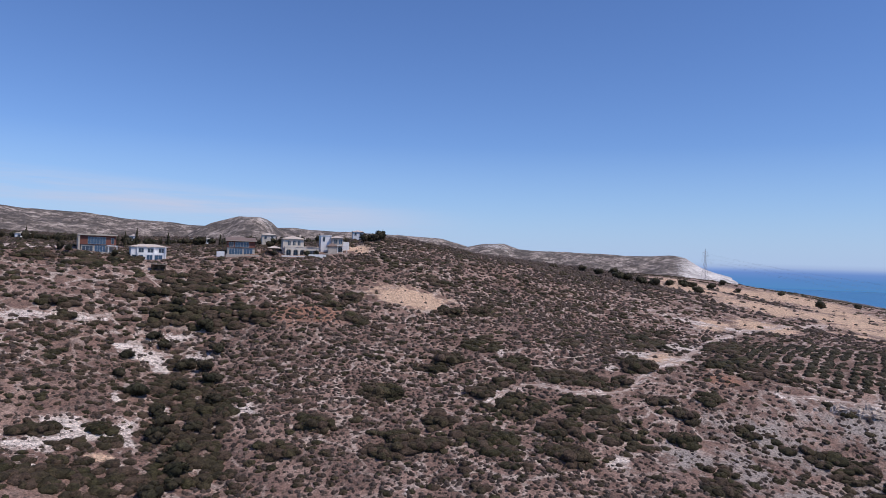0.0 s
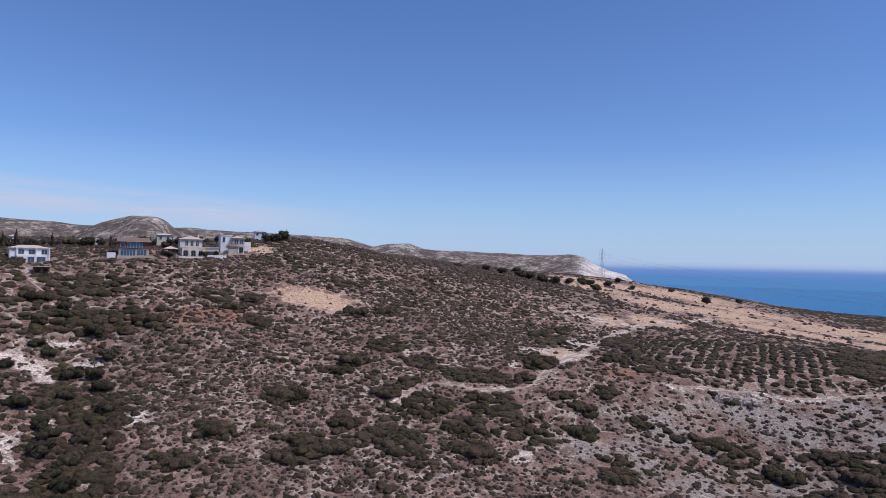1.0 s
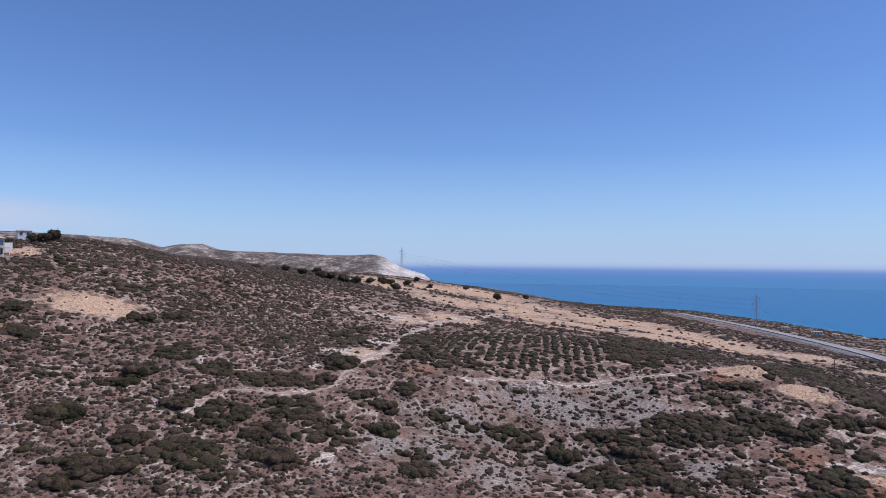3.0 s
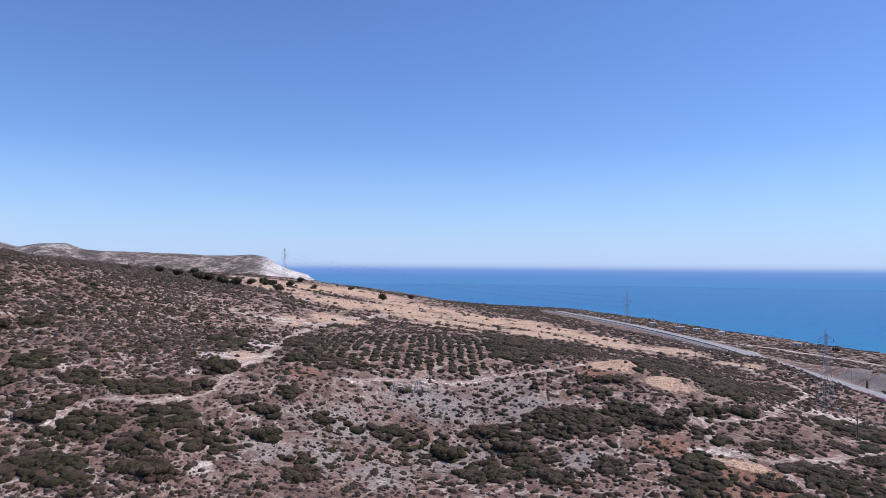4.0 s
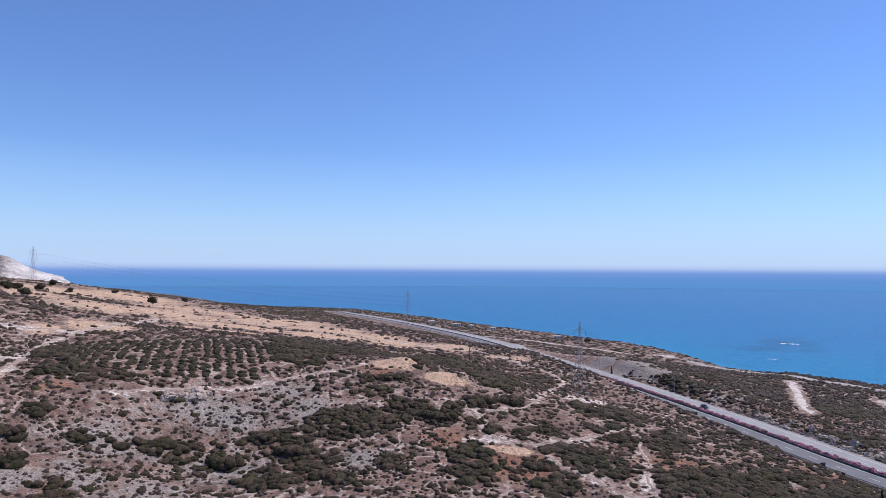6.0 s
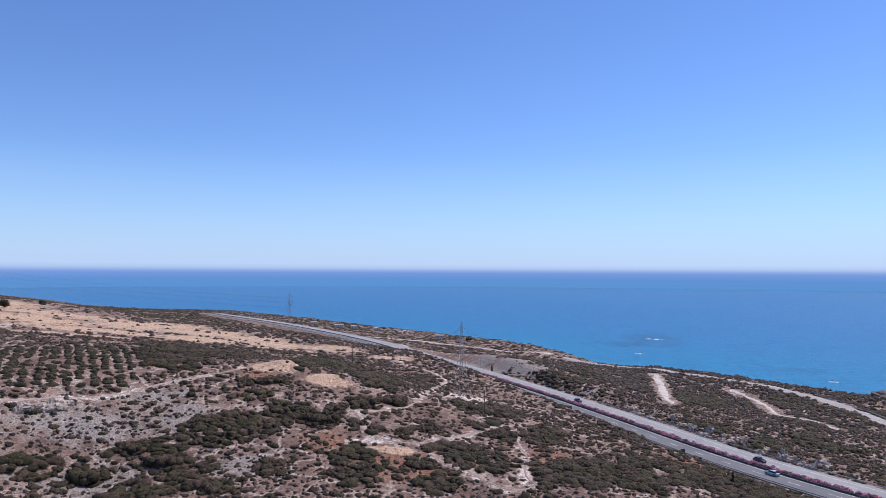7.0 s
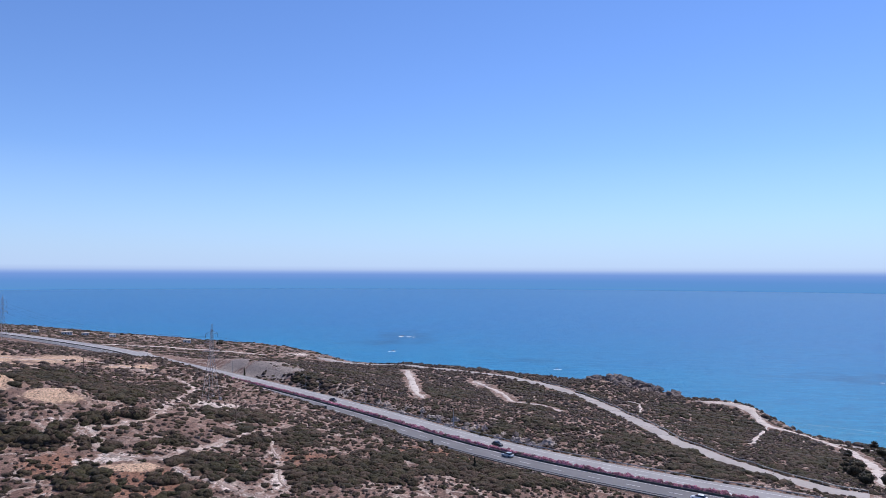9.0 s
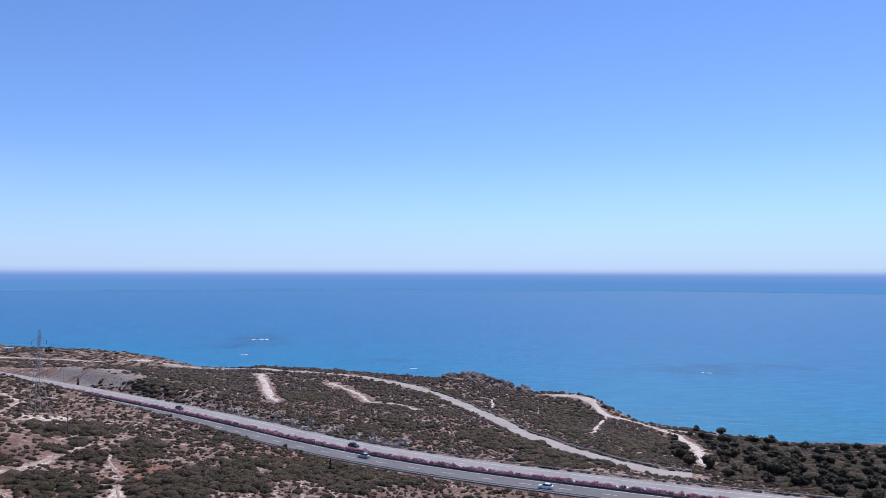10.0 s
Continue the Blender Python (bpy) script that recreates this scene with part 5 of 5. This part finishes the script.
def block(root, name, x0, x1, y0, y1, z0, z1, material, label=""):
    """A block of the house: x to the right, y away from the valley."""
    bm = bmesh.new()
    add_box(bm, ((x0 + x1) / 2, (y0 + y1) / 2, (z0 + z1) / 2), (x1 - x0, y1 - y0, z1 - z0))
    bmesh.ops.bevel(bm, geom=list(bm.edges), offset=0.03, segments=1, affect="EDGES")
    return part(name, bm, material, root, label)


def window(wall, x0, x1, z0, z1, y, glass, bars=1):
    """A window in the face at depth y of a wall part: proud frame, set-back panes."""
    bm = bmesh.new()
    t = 0.12
    for cx, cz, sx, sz in (((x0 + x1) / 2, z0, x1 - x0 + t, t), ((x0 + x1) / 2, z1, x1 - x0 + t, t)):
        add_box(bm, (cx, y - 0.05, cz), (sx, 0.16, sz))
    for k in range(bars + 1):
        add_box(bm, (x0 + (x1 - x0) * k / bars, y - 0.05, (z0 + z1) / 2), (t, 0.15, z1 - z0 - t))
    frame_part = part("window", bm, FRAME, wall)
    bm = bmesh.new()
    add_box(bm, ((x0 + x1) / 2, y - 0.012, (z0 + z1) / 2), (x1 - x0 - 0.02, 0.03, z1 - z0 - 0.02))
    return frame_part, part("pane", bm, glass, wall)


def hip_roof(root, x0, x1, y0, y1, z, rise, material, over=0.5, name="roof"):
    bm = bmesh.new()
    x0, x1, y0, y1 = x0 - over, x1 + over, y0 - over, y1 + over
    inset = min(x1 - x0, y1 - y0) / 2
    low = [bm.verts.new(p) for p in ((x0, y0, z), (x1, y0, z), (x1, y1, z), (x0, y1, z))]
    eave = [bm.verts.new((v.co.x, v.co.y, z + 0.18)) for v in low]
    if x1 - x0 >= y1 - y0:
        r = [bm.verts.new((x0 + inset, (y0 + y1) / 2, z + rise)), bm.verts.new((x1 - inset + 0.01, (y0 + y1) / 2, z + rise))]
        faces = ((eave[0], eave[1], r[1], r[0]), (eave[1], eave[2], r[1]), (eave[2], eave[3], r[0], r[1]), (eave[3], eave[0], r[0]))
    else:
        r = [bm.verts.new(((x0 + x1) / 2, y0 + inset, z + rise)), bm.verts.new(((x0 + x1) / 2, y1 - inset + 0.01, z + rise))]
        faces = ((eave[0], eave[1], r[0]), (eave[1], eave[2], r[1], r[0]), (eave[2], eave[3], r[1]), (eave[3], eave[0], r[0], r[1]))
    for f in faces:
        bm.faces.new(f)
    for i in range(4):
        bm.faces.new((low[i], low[(i + 1) % 4], eave[(i + 1) % 4], eave[i]))
    bm.faces.new(low[::-1])
    return part(name, bm, material, root)


def arch_front(root, x0, x1, z0, z1, y, count, material):
    """A wall with round-arched openings that go through it."""
    bm = bmesh.new()
    wide = (x1 - x0) / count
    for k in range(count):
        a, r = x0 + wide * k, wide * 0.36
        cx, spring = a + wide / 2, z0 + 1.7
        add_box(bm, (a + (wide / 2 - r) / 2, y, (z0 + z1) / 2), (wide / 2 - r, 0.4, z1 - z0))
        add_box(bm, (a + wide - (wide / 2 - r) / 2, y, (z0 + z1) / 2), (wide / 2 - r, 0.4, z1 - z0))
        n = 10
        for i in range(n):
            t0, t1 = math.pi * i / n, math.pi * (i + 1) / n
            p = [(cx - r * math.cos(t), spring + r * math.sin(t)) for t in (t0, t1)]
            front = [bm.verts.new((px, y - 0.2, pz)) for px, pz in p] + [bm.verts.new((p[1][0], y - 0.2, z1)), bm.verts.new((p[0][0], y - 0.2, z1))]
            back = [bm.verts.new((v.co.x, y + 0.2, v.co.z)) for v in front]
            bm.faces.new(front)
            bm.faces.new(back[::-1])
            bm.faces.new((front[1], front[0], back[0], back[1]))
    bmesh.ops.recalc_face_normals(bm, faces=bm.faces)
    return part("arcade", bm, material, root)


def house_rust():
    h = house_root(-26.4, 290, "two-storey house with rust-red cladding, blue glass and flat tan roof", 4, size=(0.77, 0.9, 0.9))
    base = block(h, "wall", -7.6, 7.2, 0, 9, -1.5, 3.1, STONE_CLAD, "grey stone ground floor wall")
    upper = block(h, "upper_wall", -8.0, 7.8, -0.3, 9, 3.1, 6.9, CLAD, "rust-red clad upper wall")
    block(h, "roof", -8.8, 8.4, -1.2, 9.6, 6.9, 7.5, ROOF_TAN)
    block(h, "side_wall", -8.9, -8.0, -1.0, 9, -1.0, 7.0, ROOF_TAN, "tan side pier")
    window(upper, -4.6, 3.2, 3.4, 6.3, -0.3, PANE, 6)
    window(upper, 5.6, 6.8, 3.6, 6.0, -0.3, DARK_PANE, 1)
    window(base, -7.0, -2.4, 0.3, 2.6, 0, DARK_PANE, 3)
    window(base, -1.6, 3.0, 0.2, 2.9, 0, PANE, 4)
    block(h, "carport", 3.6, 8.2, -3.4, 0.0, 2.6, 2.95, RENDER_WHITE, "white carport roof")
    for x in (4.0, 7.8):
        block(h, "column", x, x + 0.3, -3.2, -2.9, -1.5, 2.6, RENDER_WHITE)
    block(h, "terrace", -9.0, 9.5, -4.5, 0.0, -2.4, 0.15, STONE_CLAD)


def house_white():
    h = house_root(-22.95, 289, "white rendered two-storey house with dark windows and shallow roof", 5, size=(0.8, 0.9, 0.88))
    body = block(h, "wall", -7.8, 8.0, 1.0, 10, -1.5, 5.7, RENDER_WHITE)
    low = block(h, "bay", -5.0, 6.6, -0.8, 1.0, -1.5, 2.9, RENDER_WHITE, "white single-storey bay with wide windows")
    block(h, "terrace_edge", -5.2, 8.0, -1.4, -0.8, -1.5, 0.1, RENDER_WHITE)
    for x0, x1 in ((-4.4, -2.2), (-0.4, 2.0), (4.6, 6.8)):
        window(body, x0, x1, 3.3, 5.1, 1.0, DARK_PANE, 2)
    for x0, x1 in ((-4.4, -2.6), (-0.9, 1.6), (2.6, 6.0)):
        window(low, x0, x1, 0.0, 2.2, -0.8, PANE, 2)
    window(body, -7.2, -5.4, 0.2, 2.2, 1.0, DARK_PANE, 1)
    for x in (-5.0, 2.6, 7.6):
        block(h, "pier", x - 0.25, x + 0.25, 0.3, 1.0, -1.5, 5.9, RENDER_WHITE)
    hip_roof(h, -7.8, 8.0, 1.0, 10, 5.7, 1.3, ROOF_TILE, 0.6)
    block(h, "garden_wall", 8.0, 13.0, -1.6, -1.2, -2.0, 0.4, RENDER_WHITE)


def house_glass():
    h = house_root(-16.2, 290, "two-storey house with blue glass front and brown roof", 3)
    base = block(h, "wall", -6.2, 6.2, 0, 9, -1.5, 3.2, STONE_CLAD)
    upper = block(h, "upper_wall", -6.4, 6.4, -0.3, 9, 3.2, 6.0, CLAD, "rust-red clad upper wall")
    block(h, "roof_edge", -7.0, 7.0, -1.2, 9.6, 6.0, 6.25, ROOF_TAN)
    bm = bmesh.new()
    v = [bm.verts.new(p) for p in ((-7, -1.2, 6.25), (7, -1.2, 6.25), (7, 9.6, 6.25), (-7, 9.6, 6.25), (-7, 9.6, 8.0), (7, 9.6, 8.0))]
    for f in ((0, 1, 5, 4), (0, 4, 3), (1, 2, 5), (3, 4, 5, 2), (0, 3, 2, 1)):
        bm.faces.new([v[i] for i in f])
    part("roof", bm, ROOF_BROWN, h)
    window(upper, -2.8, 3.4, 3.4, 5.7, -0.3, PANE, 5)
    window(upper, -5.6, -3.6, 3.6, 5.5, -0.3, DARK_PANE, 1)
    window(base, -5.4, 0.6, 0.1, 2.8, 0, PANE, 5)
    window(base, 1.2, 5.2, 0.1, 2.8, 0, PANE, 3)
    block(h, "garden_wall", -11.0, -7.5, -1.0, 1.5, -2.0, 1.3, RENDER_WHITE)
    block(h, "terrace", -7.0, 8.0, -4.0, 0.0, -2.4, 0.05, STONE_CLAD)


def house_villa():
    h = house_root(-12.15, 299, "cream villa with arched loggia and pale tiled hip roof", 6, "villa")
    body = block(h, "wall", -5.0, 5.2, 1.4, 10, -1.5, 7.8, CREAM)
    arch_front(h, -4.2, 6.2, 0.0, 4.0, -0.6, 3, CREAM)
    block(h, "balcony", -4.4, 6.4, -0.9, 1.4, 4.0, 4.35, CREAM)
    for x0 in (-2.6, -0.2, 2.2):
        window(body, x0, x0 + 1.3, 4.9, 7.0, 1.4, DARK_PANE, 2)
    for x0 in (-3.2, 0.2, 3.4):
        window(body, x0, x0 + 1.8, 0.2, 2.6, 1.4, DARK_PANE, 2)
    hip_roof(h, -5.0, 5.2, 1.4, 10, 7.8, 1.5, ROOF_TILE, 0.7)
    block(h, "chimney", 3.2, 3.9, 4.5, 5.2, 7.6, 9.6, CREAM)
    wing = block(h, "wing", 6.2, 13.0, 2.0, 9, -1.5, 4.2, CREAM, "low cream side wing")
    window(wing, 7.0, 11.0, 0.3, 2.6, 2.0, DARK_PANE, 3)
    block(h, "wing_roof", 5.9, 13.4, 1.6, 9.4, 4.2, 4.5, ROOF_TILE)
    block(h, "terrace", -6.0, 15.5, -5.0, -0.9, -2.6, 0.0, RENDER_WHITE, "white terrace wall")
    block(h, "parapet", 6.6, 15.5, -5.0, -4.7, 0.0, 0.9, RENDER_WHITE)


def pavilion():
    h = house_root(-13.95, 293, "open timber garden pavilion with pale hip roof", 5, "pavilion")
    for x in (-4.0, -1.3, 1.4, 4.0):
        for y in (0.0, 4.0):
            block(h, "post", x - 0.14, x + 0.14, y - 0.14, y + 0.14, -2.2, 3.2, TIMBER)
    block(h, "beam", -4.3, 4.3, -0.16, 0.16, 3.2, 3.45, TIMBER)
    block(h, "floor", -4.8, 4.8, -1.0, 5.0, -2.6, -0.5, STONE_CLAD)
    block(h, "screen", -4.0, 1.2, 3.9, 4.05, -0.5, 2.4, TIMBER)
    hip_roof(h, -0.6, 4.6, -0.3, 4.4, 3.45, 1.2, ROOF_TILE, 0.6)


def house_modern():
    h = house_root(-8.95, 309, "modern white and stone house with stepped volumes and grey hip roof", 8, size=(0.82, 0.9, 0.9))
    a = block(h, "wall", -6.6, -1.0, 2.0, 10, -1.5, 8.4, RENDER_WHITE)
    block(h, "roof_slab", -6.9, -0.8, 1.7, 10.3, 8.4, 8.7, RENDER_WHITE)
    window(a, -5.6, -4.4, 5.4, 7.6, 2.0, DARK_PANE, 1)
    b = block(h, "stone_wing", -1.0, 5.2, 0.6, 9, -1.5, 7.3, STONE_CLAD, "stone-clad main wing")
    hip_roof(h, -1.0, 5.2, 0.6, 9, 7.3, 1.2, ROOF_TILE, 0.8)
    window(b, 0.2, 2.0, 4.6, 6.6, 0.6, DARK_PANE, 2)
    window(b, 2.9, 4.6, 4.4, 6.6, 0.6, PANE, 2)
    window(b, 1.6, 4.6, 0.4, 2.8, 0.6, DARK_PANE, 3)
    c = block(h, "porch", -3.2, 1.4, -2.2, 0.6, -1.5, 3.2, STONE_CLAD)
    hip_roof(h, -3.2, 1.4, -2.2, 0.6, 3.2, 1.3, ROOF_BROWN, 0.5)
    block(h, "balcony", 1.6, 7.2, -1.6, 0.6, 3.4, 3.65, RENDER_WHITE)
    for x in (1.9, 4.4, 6.9):
        block(h, "column", x - 0.15, x + 0.15, -1.5, -1.2, -1.5, 3.4, RENDER_WHITE)
    block(h, "end_wing", 5.2, 8.8, 3.0, 9, -1.5, 5.6, RENDER_WHITE)
    block(h, "terrace", -5.0, 9.0, -4.5, -2.2, -2.6, -0.2, STONE_CLAD)


def house_small(az, d, w, high, wall, roof, label):
    h = house_root(az, d, label, 4)
    b = block(h, "wall", -w / 2, w / 2, 0, 7, -1.5, high, wall)
    n = max(2, int(w / 3))
    for k in range(n):
        x = -w / 2 + w * (k + 0.5) / n
        window(b, x - 0.6, x + 0.6, high - 2.0, high - 0.6, 0, DARK_PANE, 1)
    hip_roof(h, -w / 2, w / 2, 0, 7, high, 1.1, roof, 0.5)


house_rust()
house_white()
house_glass()
house_villa()
pavilion()
house_modern()
def shed():
    h = house_root(-22.2, 268, "dark open timber shed with a pale flat roof above the gully", 5, "shed", (0.7, 0.7, 0.8))
    for x in (-3.2, 0.0, 3.2):
        for y in (0.0, 4.0):
            block(h, "post", x - 0.15, x + 0.15, y - 0.15, y + 0.15, -2.0, 3.4, TIMBER)
    block(h, "back_wall", -3.3, 3.3, 4.2, 4.4, -1.0, 3.4, TIMBER)
    block(h, "beam", -3.5, 3.5, -0.3, -0.05, 3.1, 3.4, TIMBER)
    block(h, "roof", -3.9, 3.9, -0.8, 4.9, 3.4, 3.62, ROOF_TAN)


shed()
house_small(-19.2, 380, 11, 4.6, RENDER_WHITE, ROOF_TILE, "pale low house half hidden by garden trees")
house_small(-14.1, 325, 7, 5.6, CREAM, ROOF_TILE, "small cream house behind the pavilion")
house_small(-7.0, 345, 6, 4.8, RENDER_WHITE, ROOF_TILE, "small white house at the end of the row")
house_small(-31.2, 372, 7, 3.8, RENDER_WHITE, ROOF_TAN, "distant pale house among dark trees")
house_small(-24.0, 420, 5, 5.0, RENDER_WHITE, ROOF_TILE, "distant white house among cypress trees")

for az, d, w in ((50.4, 885, 9), (52.4, 838, 12), (53.6, 830, 8), (55.4, 800, 7), (60.6, 720, 8)):
    house_small(az, d, w, 3.2, RENDER_WHITE, ROOF_TAN, "small pale seaside building among coastal scrub")
lookout = make_tree("carob_tree", 71, 3.2, 3.4, 1.2, "lone round tree on a pale coastal knoll", "carob trees")
lookout.location = (*at(63.0, 690), land_at(*at(63.0, 690)) - 0.2)

# ---------------------------------------------------------------- shore rocks and surf
ROCK = plain("brown_shore_rock", (0.13, 0.10, 0.085), (0.30, 0.235, 0.20), 0.25, 2.0, 0.95, 0.2)
FOAM = plain("white_surf", (0.75, 0.78, 0.80), (0.9, 0.9, 0.9), 0.3, 2, 0.9, 0)


def rock_mass(az, d, w, h, label, seed, z=None, name="rock", stone=None):
    x, y = at(az, d)
    v, f = join([(lobe(3, 0.5, seed)[0], lobe(3, 0.5, seed)[1])] + [(lobe(2, 0.6, seed + k)[0] * 0.5 + (math.cos(k * 2.1) * 0.7, math.sin(k * 2.1) * 0.6, 0.1), lobe(2, 0.6, seed + k)[1]) for k in range(1, 4)])
    ob = tagged(mesh_object(name, v * (w, w * 0.7, h), f, stone or ROCK, flat=True), label, "rock", "shore rocks")
    ob.location = (x, y, (land_at(x, y) if z is None else z) - 0.1 * h)
    ob.rotation_euler = (0, 0, seed * 1.3)


for k, (az, d, w, h) in enumerate([(94.3, 456, 7, 4), (95.0, 450, 7, 4), (95.7, 452, 6, 3.6), (96.3, 446, 7, 3.6), (97.0, 448, 6, 3.2), (93.0, 456, 5, 3), (99.0, 434, 5, 2.6), (97.6, 442, 5, 2.6), (93.5, 460, 5, 2.6), (98.3, 440, 5, 2.2), (95.6, 438, 4, 2), (96.8, 434, 4, 1.8), (94.6, 440, 4, 2), (97.8, 430, 3, 1.5)]):
    rock_mass(az, d, w, h, "rugged brown rock outcrop on the cliff edge", 300 + 5 * k)
for k, (az, d, w, h) in enumerate([(77.4, 1096, 4, 0.7), (76.7, 896, 2, 0.4), (90, 744, 2, 0.4), (113.4, 767, 2, 0.4)]):
    rock_mass(az, d, w, h, "low dark sea rock with surf around it", 350 + 5 * k, 0.0, "sea_rock")
for k, (az, d, w) in enumerate([(77.3, 1086, 9), (77.9, 1082, 10), (78.3, 1078, 6), (76.7, 886, 6), (76.4, 884, 4), (90, 733, 5), (90.3, 734, 4), (113.4, 757, 5), (112.9, 759, 4)]):
    n = 40
    x, y = at(az, d)
    r = [w * (0.55 + 0.45 * noise.noise((math.cos(6.283 * i / n) * 2, math.sin(6.283 * i / n) * 2, k * 3.7))) for i in range(n)]
    v = [(x, y, 0.09)] + [(x + r[i] * math.cos(6.283 * i / n), y + 0.8 * r[i] * math.sin(6.283 * i / n), 0.05) for i in range(n)]
    tagged(mesh_object("surf", v, [(0, 1 + i, 1 + (i + 1) % n) for i in range(n)], FOAM), "white surf breaking over a low rock", "surf", "surf patches")


def thin_cloud():
    """A faint streak of high cloud low over the inland hills."""
    m, nt, bs = fresh("thin_cloud")
    nt.nodes.remove(bs)
    g = nt.nodes.new("ShaderNodeNewGeometry")
    mp = nt.nodes.new("ShaderNodeMapping")
    mp.inputs["Scale"].default_value = (0.0009, 0.0009, 0.012)
    nt.links.new(g.outputs["Position"], mp.inputs["Vector"])
    n = noise_tex(nt, 1.0, 5, 0.55, mp.outputs[0])
    a = nt.nodes.new("ShaderNodeAttribute")
    a.attribute_name = "veil"
    f = math_node(nt, "MULTIPLY", ramp(nt, n, [(0.35, (0.1, 0.1, 0.1)), (0.6, (1.0, 1.0, 1.0))]), a.outputs["Fac"])
    em, tr, mx = nt.nodes.new("ShaderNodeEmission"), nt.nodes.new("ShaderNodeBsdfTransparent"), nt.nodes.new("ShaderNodeMixShader")
    em.inputs["Color"].default_value = (0.58, 0.68, 0.88, 1)
    nt.links.new(f, mx.inputs[0])
    nt.links.new(tr.outputs[0], mx.inputs[1])
    nt.links.new(em.outputs[0], mx.inputs[2])
    nt.links.new(mx.outputs[0], nt.nodes["Material Output"].inputs["Surface"])
    az, u = np.meshgrid(np.radians(np.arange(-50, 6, 1.0)), np.linspace(0, 1, 15), indexing="ij")
    tilt = 0.082 - 0.030 * (np.degrees(az) + 33) / 33
    z = 100 + 4700 * (tilt + (u - 0.5) * 0.06)
    ob = mesh_object("cloud", np.stack([4700 * np.sin(az), 4700 * np.cos(az), z], -1).reshape(-1, 3), grid_faces(56, 15, False), m)
    give(ob, "veil", np.sin(u * np.pi) ** 1.5 * smooth(5, -14, np.degrees(az)))
    return tagged(ob, "faint white streak of thin cloud over far hills", "cloud", kind="structure")


thin_cloud()

for k in range(11):
    rock_mass(29.6 + 0.33 * k, 210.5 + 0.5 * k + 1.2 * math.sin(k * 2.2), 1.5 + 0.5 * math.sin(k * 1.7), 1.2 + 0.3 * math.cos(k), "weathered pinkish rock ledge at the terrace edge", 400 + 5 * k, stone=STONE)
for k in range(26):
    i = along_road(71.5 + 0.55 * k)
    p = road_near[i] + road_side[i] * (27 + 3.2 * math.sin(k * 2.7))
    rock_mass(math.degrees(math.atan2(p[0], p[1])), math.hypot(*p), 1.7 + 0.7 * math.sin(k * 1.9), 1.5 + 0.5 * math.cos(k * 1.3), "pale crumbling rock in the bank above the highway", 500 + 5 * k, stone=STONE)
